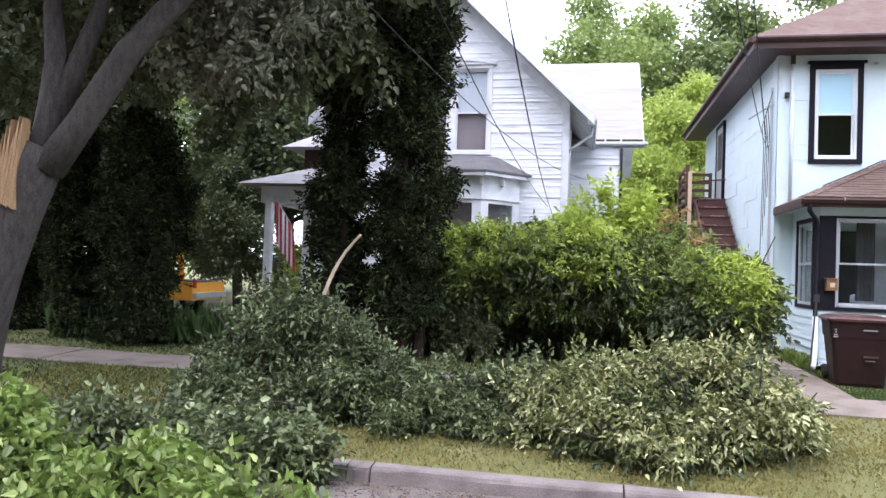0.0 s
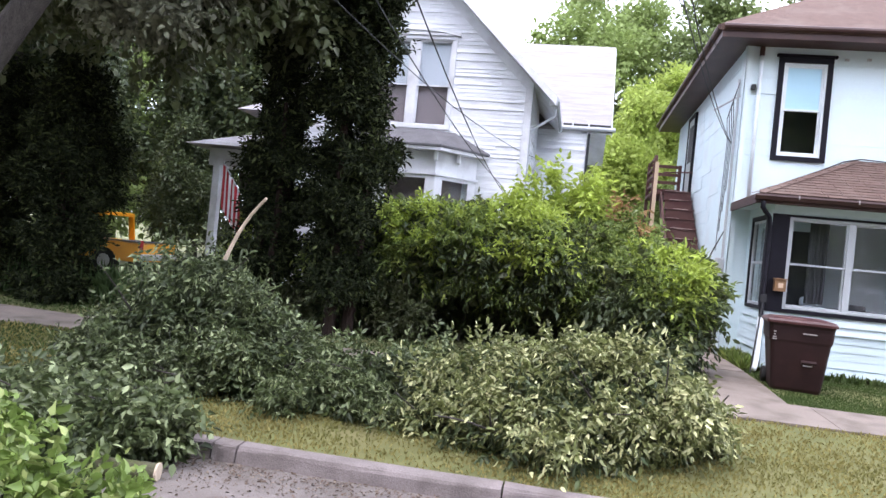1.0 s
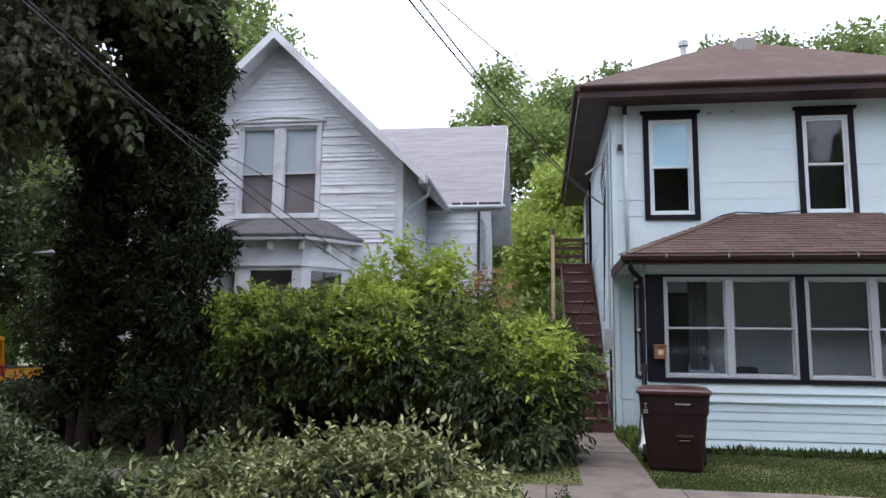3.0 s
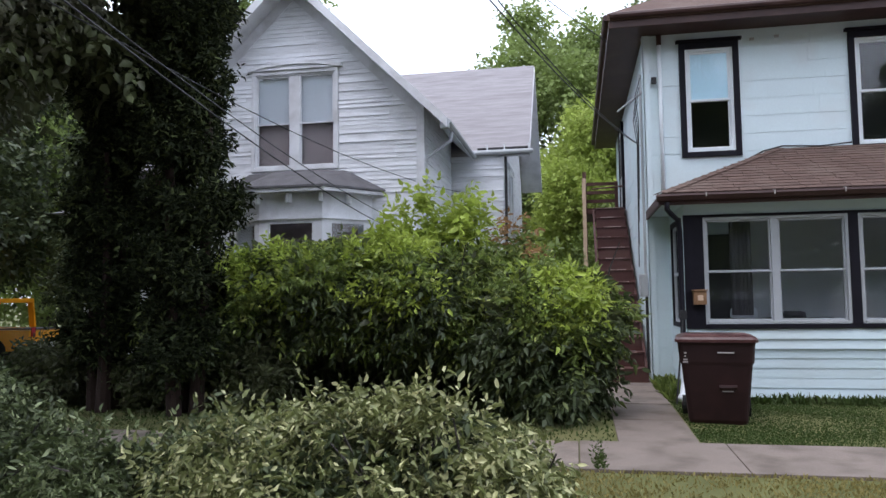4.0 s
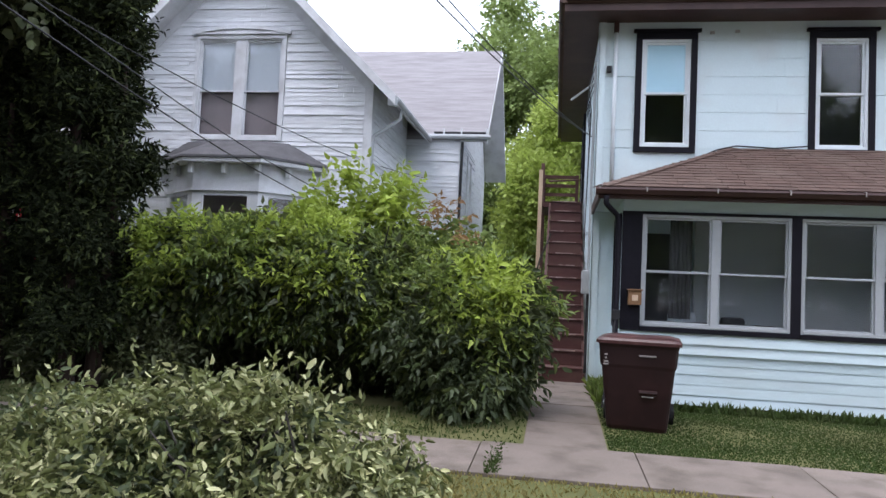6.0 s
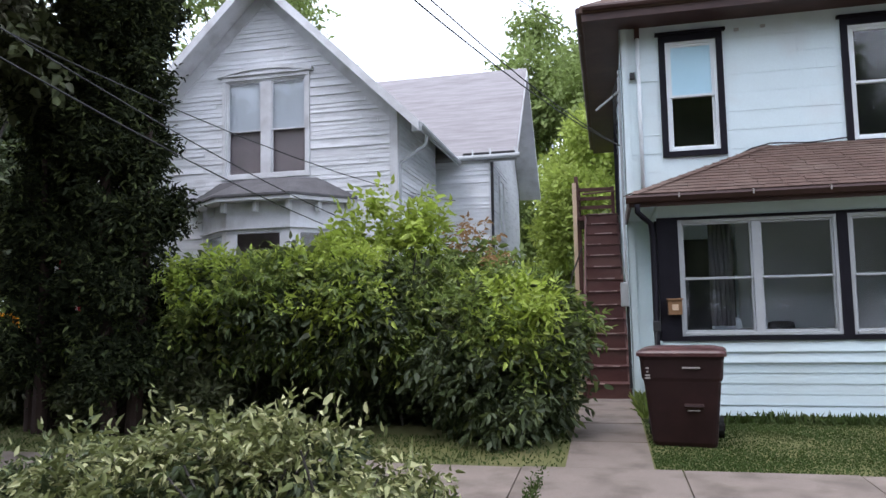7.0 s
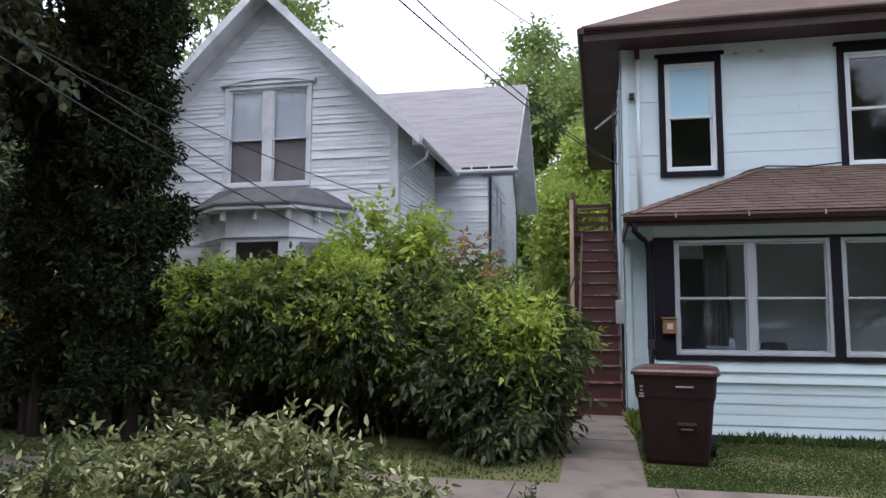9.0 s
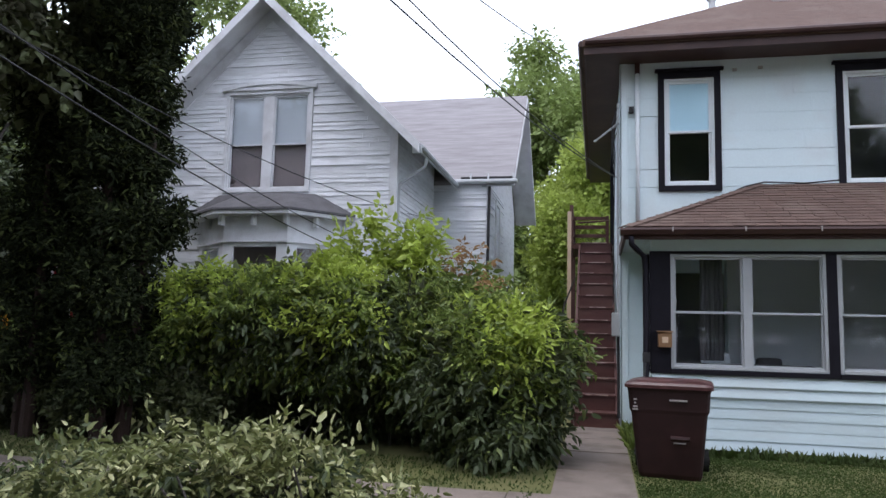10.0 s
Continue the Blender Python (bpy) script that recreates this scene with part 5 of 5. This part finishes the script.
# ---- fallen branches ----
def pile(name, label, mat, blobs, count, seed, stems, leaf=0.074, wide=0.44, per=10, length=0.4, floor=-0.3, droop=0.85):
    c = blobs[0]
    t = thing(name, (c[0], c[1], -0.25), label, "branches", "fallen branches on the verge")
    rough = clumps(blobs, 20, 0.26, seed, -0.2, 0.68)
    foliage("leaves", t, mat, rough, int(count * 0.82), per, length, leaf, wide, seed, floor=floor, shell=0.6, droop=droop, ragged=0.8, grain=6.5)
    shoots = [(x + u * a, y - 0.2 * b, z + w * d, 0.16, 0.16, 0.2) for x, y, z, a, b, d in blobs for u, w in ((-0.75, 0.62), (-0.4, 0.84), (-0.1, 0.95), (0.25, 0.88), (0.55, 0.75), (0.85, 0.48))]
    foliage("upright_foliage", t, mat, shoots, count // 34, per, length, leaf, wide, seed + 2, floor=floor, shell=0.9, droop=0.1, upward=1.3)
    # Dark inner leaves paint the shade in the hollows of the heap.
    foliage("inner_leaves", t, M["dark_shaded"], [(x, y, z, a * 0.8, b * 0.8, d * 0.8) for x, y, z, a, b, d in blobs], count // 3, per, length, leaf * 1.2, wide, seed + 1, floor=floor, shell=0.5, droop=droop)
    g = random.Random(seed)
    for k in range(stems):
        b = blobs[g.randrange(len(blobs))]
        p0 = (b[0] + g.uniform(-0.6, 0.6) * b[3], b[1] + g.uniform(-0.5, 0.5) * b[4], max(-0.22, b[2] - 0.5 * b[5]))
        p1 = (b[0] + g.uniform(-1, 1) * b[3], b[1] + g.uniform(-1, 0.6) * b[4], b[2] + g.uniform(0.2, 0.95) * b[5])
        part("twig", limb(bmesh.new(), g, p0, p1, 0.02, 0.006, 0.12, 5, 6), M["bark"], t)
    return t


pile("fallen_branches", "heap of fallen branches with pale wilting leaves on the verge", M["pile"],
     [(1.3, 9.2, 0.0, 1.05, 0.95, 0.8), (0.45, 9.15, -0.08, 0.7, 0.75, 0.62), (2.05, 9.25, 0.02, 0.66, 0.8, 0.84), (1.2, 8.6, -0.15, 0.95, 0.6, 0.5), (2.5, 9.6, -0.1, 0.42, 0.5, 0.6)], 6500, 41, 26)
pile("fallen_branches", "low tangle of fallen leafy branches on the grass", M["pile_dark"],
     [(-0.7, 9.6, -0.1, 1.0, 0.75, 0.55), (-1.6, 9.5, -0.05, 0.9, 0.8, 0.5), (0.1, 9.9, -0.1, 0.7, 0.5, 0.6), (-1.0, 9.0, -0.22, 1.0, 0.4, 0.28)], 5200, 43, 18)
lp = pile("fallen_branches", "tall heap of dark fallen branches with a splintered limb", M["pile_dark"],
     [(-2.9, 9.7, 0.3, 0.95, 0.9, 1.05), (-3.5, 9.6, 0.0, 0.75, 0.8, 0.6), (-2.2, 9.5, 0.1, 0.75, 0.75, 0.75), (-3.1, 8.9, -0.15, 1.1, 0.5, 0.35)], 6500, 45, 24)
part("splintered_limb", limb(bmesh.new(), random.Random(1), (-2.5, 9.42, 1.2), (-2.05, 9.36, 1.93), 0.024, 0.016, 0.09, 6, 8), M["bone"], lp, "pale broken limb end")
pile("fallen_branch", "bright fresh maple branches lying in the street", M["fresh"],
     [(-2.6, 6.2, -0.35, 0.8, 0.55, 0.38), (-1.9, 5.9, -0.38, 0.7, 0.5, 0.32), (-4.0, 6.3, -0.1, 0.5, 0.45, 0.5), (-1.45, 5.8, -0.38, 0.35, 0.35, 0.22), (-2.9, 5.6, -0.35, 0.6, 0.4, 0.35)], 4800, 47, 14, 0.092, 0.64, 8, 0.36, -0.43)
pile("fallen_branch", "dark fallen branches at the kerb edge", M["pile_dark"],
     [(-3.0, 7.75, -0.25, 0.7, 0.5, 0.35), (-4.0, 7.6, -0.25, 0.75, 0.55, 0.32), (-2.2, 7.45, -0.25, 0.55, 0.5, 0.36), (-2.6, 7.0, -0.3, 0.45, 0.35, 0.3)], 3600, 49, 12, 0.085, 0.56, 8, 0.38, -0.4)
log = thing("cut_log", (-2.0, 6.86, -0.42), "mossy sawn branch log with pale cut end in the gutter", "log")
part("bark", tube(bmesh.new(), [(-2.4, 6.8, -0.34), (-2.0, 6.86, -0.35), (-1.62, 6.94, -0.355)], [0.075, 0.072, 0.066], 12), M["moss"], log, smooth=True)
part("cut_face", tube(bmesh.new(), [(-1.625, 6.94, -0.355), (-1.608, 6.943, -0.355)], 0.07, 12), M["bone"], log)

g = np.random.default_rng(9)
n = 5200
lx, ly = g.uniform(-3.5, 4.5, n), KERB - 0.04 - np.abs(g.normal(size=n)) * 0.4
me = leaf_mesh("gutter_litter", np.c_[lx, ly, np.full(n, -0.415)], np.c_[g.normal(size=(n, 2)), g.normal(size=n) * 0.1], np.tile((0, 0, 1.0), (n, 1)) + g.normal(size=(n, 3)) * 0.2, 0.012 + 0.035 * g.random(n) ** 2, 0.008 + 0.018 * g.random(n) ** 2, M["litter"])
tagged(new("gutter_litter", me), "scattered brown leaf litter along the gutter", "leaf litter", kind="stuff")
me = leaf_mesh("lawn_litter", np.c_[g.uniform(-3, 6, 900), g.uniform(LAWN, 10.9, 900), np.full(900, -0.16)] + np.c_[np.zeros((900, 2)), g.uniform(-0.03, 0.02, 900)], np.c_[g.normal(size=(900, 2)), g.normal(size=900) * 0.1], np.tile((0, 0, 1.0), (900, 1)) + g.normal(size=(900, 3)) * 0.3, 0.04 + 0.05 * g.random(900), 0.03 + 0.03 * g.random(900), M["pile"], True)

# strap-leaved plants under the cedars
n = 900
px = g.uniform(-9.5, -5.6, n)
py = g.uniform(13.2, 14.2, n)
me = leaf_mesh("strap_leaved_plants", np.c_[px, py, np.full(n, -0.02)], np.c_[g.normal(size=(n, 2)) * 0.25, np.ones(n)], g.normal(size=(n, 3)) * (1, 1, 0.1), 0.45 + 0.35 * g.random(n), 0.03 + 0.02 * g.random(n), M["iris"])
tagged(new("strap_leaved_plants", me), "clump of green strap-leaved plants under the trees", "plants", kind="stuff")
n = 700
px = g.uniform(4.75, 9.5, n)
me = leaf_mesh("foundation_weeds", np.c_[px, 15.0 + g.uniform(-0.15, 0.15, n), np.full(n, 0.0)], np.c_[g.normal(size=(n, 2)) * 0.5, np.ones(n)], g.normal(size=(n, 3)), 0.06 + 0.12 * g.random(n), 0.03 + 0.03 * g.random(n), M["grass"])
tagged(new("foundation_weeds", me), "weeds along the foot of the porch", "weeds", kind="stuff")
n = 500
me = leaf_mesh("corner_weeds", np.c_[g.uniform(4.38, 4.7, n), g.uniform(15.2, 16.9, n), np.zeros(n)], np.c_[g.normal(size=(n, 2)) * 0.5, np.ones(n)], g.normal(size=(n, 3)), 0.1 + 0.2 * g.random(n), 0.04 + 0.04 * g.random(n), M["hedge"])
tagged(new("corner_weeds", me), "tall weeds between path and porch", "weeds", kind="stuff")

# ---- trees behind ----
def far_tree(at, height, radius, mat, seed, count, leaf, label, lumps=18, low=0.25):
    x, y = at
    t = thing("tree", (x, y, 0), label, "tree", "trees behind the houses")
    g = random.Random(seed)
    part("trunk", limb(bmesh.new(), g, (x, y, -0.1), (x + g.uniform(-0.5, 0.5), y, height * 0.6), 0.045 * height ** 0.9, 0.08, 0.03, 6, 9), M["bark"], t)
    blobs = []
    for k in range(lumps):
        u = k / (lumps - 1)
        z = height * (low + (0.93 - low) * u)
        rr = radius * (0.55 + 0.45 * math.sin(math.pi * min(1, 0.25 + 0.75 * u)))
        a = g.uniform(0, 6.28)
        off = radius * 0.62 * (1 - 0.55 * u * u)
        blobs.append((x + off * math.cos(a), y + off * math.sin(a), z, rr * 0.42, rr * 0.42, rr * 0.34))
    for b in blobs[::3]:
        part("limb", limb(bmesh.new(), g, (x, y, height * 0.3), b[:3], 0.12, 0.04, 0.08, 5, 7), M["bark"], t)
    foliage("crown", t, mat, blobs, int(count * 1.5), 7, leaf * 3.0, leaf * 0.72, 0.55, seed, True, shell=0.6, droop=0.4)
    return t


far_tree((3.9, 31), 9.6, 2.9, M["lime"], 61, 6000, 0.26, "bright lime-green tree behind the stairs", low=0.1)
far_tree((2.4, 46), 19, 6.5, M["far"], 62, 7000, 0.42, "tall green tree behind the houses")
far_tree((7.5, 44), 17.5, 5.0, M["far_dark"], 63, 5000, 0.42, "tall dark green tree behind the houses")
far_tree((4.6, 27.8), 5.4, 1.8, M["far"], 64, 3000, 0.2, "leafy tree beyond the stair landing", low=0.1)
far_tree((16, 50), 22.5, 7.0, M["far_dark"], 65, 5000, 0.5, "tall tree beyond the white house roof")
far_tree((24, 48), 23, 7.0, M["far"], 66, 5000, 0.5, "tall tree beyond the white house roof")
far_tree((-13, 36), 20, 6.0, M["far"], 67, 4500, 0.4, "green tree behind the clapboard house")
far_tree((-10.5, 26), 9.5, 3.4, M["dark_shaded"], 68, 5000, 0.3, "dark garden tree beside the clapboard house", low=0.42)
far_tree((-16, 24), 11, 4.0, M["dark_shaded"], 69, 5000, 0.3, "dark garden tree behind the yellow truck", low=0.3)
far_tree((-13, 17.5), 9, 3.0, M["dark_shaded"], 70, 5000, 0.24, "dark leafy tree by the drive", low=0.35)
far_tree((-20, 32), 14, 5.0, M["far"], 71, 4500, 0.4, "green tree beyond the drive", low=0.15)
far_tree((-8, 40), 13, 4.5, M["dark_shaded"], 72, 3500, 0.4, "green tree behind the clapboard house", low=0.1)

# Unseen row added across the road: blocks low skylight and darkens pane reflections.
t0 = far_tree((0, -15), 19, 5.5, M["far_dark"], 81, 3000, 0.8, "unseen tree added across the road to block low skylight", low=0.15)
for k, x in enumerate((-33, -26, -18, -10, 9, 17, 25, 33)):
    copy_thing(t0, pose(x, -15 - 2 * (k % 3), 0, 0, 0, 67 * k))
far_tree((-10.6, 23.2), 5.2, 1.7, M["dark_shaded"], 85, 2600, 0.16, "dark leafy tree beside the side porch", low=0.22)
far_tree((-9.3, 25), 2.3, 1.4, M["lime"], 82, 1500, 0.16, "pale green bush beyond the drive", low=0.2)
far_tree((-15.5, 18), 4.2, 1.8, M["dark_shaded"], 83, 3000, 0.18, "dark shrub beside the yellow truck", low=0.1)

# ---- yellow pickup ----
def pickup(at, paint, label, name="pickup_truck"):
    x, y = at
    t = thing(name, (x, y, 0), label, "truck")
    prof = [(-2.6, 0.4), (-2.6, 0.82), (-2.4, 0.9), (-0.4, 0.95), (2.6, 0.9), (2.6, 0.4)]
    bm = prism(bmesh.new(), [(x + a, y - 0.9, b) for a, b in prof], (0, 1.8, 0))
    body = part("body", bm, paint, t)
    bm = bmesh.new()
    for s in (-0.86, 0.80):
        prism(bm, [(x - 0.4, y + s, 0.94), (x - 0.26, y + s, 0.94), (x + 0.2, y + s, 1.6), (x + 0.12, y + s, 1.7)], (0, 0.06, 0))
        prism(bm, [(x + 1.15, y + s, 0.92), (x + 1.32, y + s, 0.92), (x + 1.22, y + s, 1.7), (x + 1.08, y + s, 1.6)], (0, 0.06, 0))
    box(bm, x + 0.08, x + 1.24, y - 0.86, y + 0.86, 1.6, 1.71, bevel=0.02)
    part("cab", bm, paint, t)
    part("windscreen", prism(bmesh.new(), [(x - 0.33, y - 0.8, 0.95), (x + 0.14, y - 0.8, 1.62), (x + 0.14, y + 0.8, 1.62), (x - 0.33, y + 0.8, 0.95)], (0.02, 0, 0)), M["darkglass"], t)
    part("side_window", boxes((x - 0.2, x + 1.14, y - 0.82, y - 0.81, 0.95, 1.6)), M["darkglass"], t)
    part("bed", boxes((x + 1.4, x + 2.55, y - 0.8, y + 0.8, 0.925, 0.94)), M["dark"], t)
    for a in (-1.75, 1.6):
        for s in (-0.92, 0.72):
            w = part("wheel", tube(bmesh.new(), [(x + a, y + s, 0.36), (x + a, y + s + 0.2, 0.36)], 0.36, 18), M["rubber"], t)
            part("rim", tube(bmesh.new(), [(x + a, y + s - 0.01, 0.36), (x + a, y + s + 0.21, 0.36)], 0.19, 14), M["grey"], w)
    part("bumper", boxes((x + 2.6, x + 2.72, y - 0.85, y + 0.85, 0.45, 0.62), bevel=0.02), M["grey"], t)
    part("tail_light", boxes((x + 2.6, x + 2.63, y - 0.85, y - 0.72, 0.75, 0.98)), M["red"], t)
    part("door_handle", boxes((x + 0.2, x + 0.36, y - 0.93, y - 0.9, 0.98, 1.02)), M["dark"], t)
    return t


pickup((-12.75, 20.4), M["yellow"], "bright yellow pickup truck parked behind the cedars")
for i, (x, y, z) in enumerate(((-15.6, 19.4, 0.9), (-14.9, 19.9, 0.9))):
    bm = boxes((x, x + 0.5, y, y + 0.5, 0, z), bevel=0.06)
    whole("orange_barrel", bm, M["orange"], (x + 0.25, y + 0.25, 0), "orange plastic barrel beside the yellow truck", "barrel", "orange barrels")

# ---- black parked car, of which the bonnet shows ----
car = thing("parked_car", (6.9, 6.5, -0.43), "glossy black car parked at the kerb", "car")
bm = bmesh.new()
st = [(4.6, 0.62, 0.35, 0.55), (4.66, 0.8, 0.25, 0.72), (4.8, 0.86, 0.2, 0.8), (5.6, 0.9, 0.2, 0.9), (6.4, 0.92, 0.2, 0.98), (8.8, 0.92, 0.2, 1.0), (9.3, 0.8, 0.3, 0.9)]
rings = []
for x, hw, z0, z1 in st:
    z0, z1 = z0 - 0.43, z1 + 0.5 - 0.43
    rings.append([bm.verts.new((x, 6.5 + yy, zz)) for yy, zz in ((-hw, z0), (-hw, z1 - 0.22), (-hw * 0.93, z1 - 0.06), (-hw * 0.6, z1), (0, z1 + 0.015), (hw * 0.6, z1), (hw * 0.93, z1 - 0.06), (hw, z1 - 0.22), (hw, z0))])
for a, b in zip(rings, rings[1:]):
    for k in range(8):
        bm.faces.new((a[k], a[k + 1], b[k + 1], b[k]))
    bm.faces.new((a[8], a[0], b[0], b[8]))
bm.faces.new(rings[0][::-1])
bm.faces.new(rings[-1])
part("body", bm, M["car"], car, smooth=True)
bm = bmesh.new()
prism(bm, [(6.2, 5.72, 1.0), (9.1, 5.72, 1.0), (8.7, 5.85, 1.45), (7.0, 5.85, 1.48)], (0, 1.5, 0))
part("cabin", bm, M["car"], car)
part("side_glass", prism(bmesh.new(), [(6.5, 5.74, 1.08), (8.9, 5.74, 1.08), (8.6, 5.82, 1.4), (7.05, 5.82, 1.42)], (0, -0.015, 0)), M["darkglass"], car)
for x in (5.5, 8.4):
    for y in (5.6, 7.2):
        w = part("wheel", tube(bmesh.new(), [(x, y, -0.1), (x, y + 0.2, -0.1)], 0.33, 18), M["rubber"], car)
        part("rim", tube(bmesh.new(), [(x, y - 0.01, -0.1), (x, y + 0.21, -0.1)], 0.2, 14), M["chrome"], w)
for y in (5.85, 7.05):
    part("headlight", boxes((4.62, 4.72, y - 0.14, y + 0.14, 0.4, 0.54), bevel=0.03), M["chrome"], car)
part("badge", boxes((4.8, 4.95, 6.95, 7.0, 0.875, 0.89), bevel=0.004), M["chrome"], car)

# ---- overhead cables ----
def cable(a, b, drop, r=0.0075, label="black overhead service cable"):
    mid = [(p + q) / 2 for p, q in zip(a, b)]
    return whole("overhead_cable", tube(bmesh.new(), sag(a, b, drop, 24), r, 5), M["cable"], mid, label, "cable", "overhead cables")


cable((0.57, 21.35, 4.14), (-5.49, -9, 10.21), 2.19)
cable((-0.32, 18.0, 3.07), (-2.09, -9, 9.70), 1.38)
cable((-0.17, 18.0, 2.81), (0.03, -9, 7.72), 1.25)
cable((4.28, 17.3, 4.3), (-2.2, -9, 8.0), 1.6)
cable((4.3, 17.5, 4.34), (-2.8, -9, 9.8), 1.85)
cable((3.72, 16.4, 5.95), (-5.7, -9, 10.2), 1.8)

# ---- siding, course by course ----
wa = wedge("clapboard", 0.09, 0.019, M["whiteA"])
edge = lambda z: (max(0.0, CX - AX0 - (HALF - (z - EZ + 0.34) / SL)) if z > 5 else 0.0, (AX1 - AX0 - 0.13) if z < 4.9 else min(AX1 - AX0 - 0.13, CX - AX0 + HALF - (z - EZ + 0.34) / SL))
boards("clapboard", wa, wallA, (AX0, AY, 0), 0, 2.4, 8.1, 0.09, edge, [(WA[0] - AX0 - 0.08, WA[1] - AX0 + 0.08, WA[2] - 0.08, WA[3] + 0.2), (-4.1 - AX0, -1.0 - AX0, 0.2, 3.7)], 1.4, 1)
boards("clapboard", wa, wallAs, (AX1, AY + 0.13, 0), 90, 2.4, 5.3, 0.09, lambda z: (0, 3.15), (), 0, 2)
boards("clapboard", wa, wallW, (AX1 + 0.02, WY, 0), 0, 2.4, 5.0, 0.09, lambda z: (0, WX - AX1 - 0.02), (), 0, 3)
boards("clapboard", wa, wallWe, (WX, WY, 0), 90, 2.4, 5.1, 0.09, lambda z: (0.02, 3.0), [(1.25, 2.3, 3.25, 4.98)], 0, 4)
wbm = wedge("shingle", 0.306, 0.01, M["whiteB"])
boards("siding_shingle", wbm, wallBf, (BX0, BY0, 0), 0, 0.066, 6.1, 0.306, lambda z: (0.1 if z > 0 else 0, BX1 - BX0), [(a - BX0 - 0.1, b - BX0 + 0.1, c - 0.1, d + 0.16) for a, b, c, d in WB] + [(PX0 - BX0 + 0.05, PX1 - BX0, 0, 3.0)], 1.2, 5)
boards("siding_shingle", wbm, wallBl, (BX0, BY1, 0), -90, 0.066, 6.1, 0.306, lambda z: (0, BY1 - BY0 - 0.1), [(2.2, 3.55, 3.7, 6.1)], 1.3, 6)
wv = wedge("lap_board", 0.14, 0.03, M["vinyl"])
boards("lap_board", wv, porch_wall, (PX0, PY, 0), 0, 0.07, 1.04, 0.14, lambda z: (0, PX1 - PX0), (), 0, 7)
boards("lap_board", wv, porch_wall, (PX0, BY0, 0), -90, 0.07, 1.04, 0.14, lambda z: (0, BY0 - PY), (), 0, 8)
# porch roof shingles
sh = bpy.data.meshes.new("shingle_tab")
bm = bmesh.new()
prism(bm, [(0, 0, 0.002), (0, 0, 0.016), (0, 0.17, 0.006), (0, 0.17, 0.002)], (0.29, 0, 0))
bmesh.ops.recalc_face_normals(bm, faces=bm.faces)
bm.to_mesh(sh)
bm.free()
sh.materials.append(M["brownroof"])
slope = math.atan2(PA - PZ, BY0 - 0.035 - ey)
run = math.hypot(PA - PZ, BY0 - 0.035 - ey)
rows_n, g = 16, random.Random(6)
for i in range(rows_n):
    u = run * i / rows_n
    x0 = e0 + 2.17 * i / rows_n + 0.05
    x = x0 + (0.0 if i % 2 else -0.12)
    while x < 9.0:
        ob = new("shingle", sh)
        ob.parent = porch_roof
        ob.location = Vector((max(x, x0), ey + u * math.cos(slope) - 0.01, PZ + u * math.sin(slope) + g.uniform(0, 0.004))) - ORIGIN[porch_roof.name]
        ob.rotation_euler = (slope, 0, 0)
        x += 0.3

# weeds in the sidewalk joint and single loose leaves on the heap
g2 = np.random.default_rng(12)
n = 260
me = leaf_mesh("joint_weeds", np.c_[3.27 + g2.normal(size=n) * 0.035, g2.uniform(WALK0, WALK1, n), np.full(n, -0.085)], np.c_[g2.normal(size=(n, 2)) * 0.6, np.ones(n)], g2.normal(size=(n, 3)), 0.03 + 0.05 * g2.random(n), 0.015 + 0.015 * g2.random(n), M["grass"])
tagged(new("joint_weeds", me), "tufts of grass growing in a sidewalk joint", "weeds", kind="stuff")

lf = leaf_mesh("leaf", np.zeros((1, 3)), np.array([[0.0, 1.0, 0.0]]), np.array([[0.0, 0.0, 1.0]]), np.array([0.07]), np.array([0.03]), M["pile"])
heap = bpy.data.objects["fallen_branches"]
g3 = random.Random(14)
for k in range(240):
    a, e = g3.uniform(-2.9, 0.2), g3.uniform(0.15, 1.1)
    p = Vector((1.3 + 1.3 * math.cos(a) * math.cos(e), 9.2 + 1.05 * math.sin(a) * math.cos(e), -0.05 + 0.98 * math.sin(e)))
    ob = new("leaf", lf)
    ob.parent = heap
    ob.location = p - ORIGIN[heap.name]
    ob.rotation_euler = (g3.uniform(-1.2, 0.6), g3.uniform(-0.7, 0.7), g3.uniform(0, 6.28))
    s = g3.uniform(0.7, 1.3)
    ob.scale = (s, s, s)
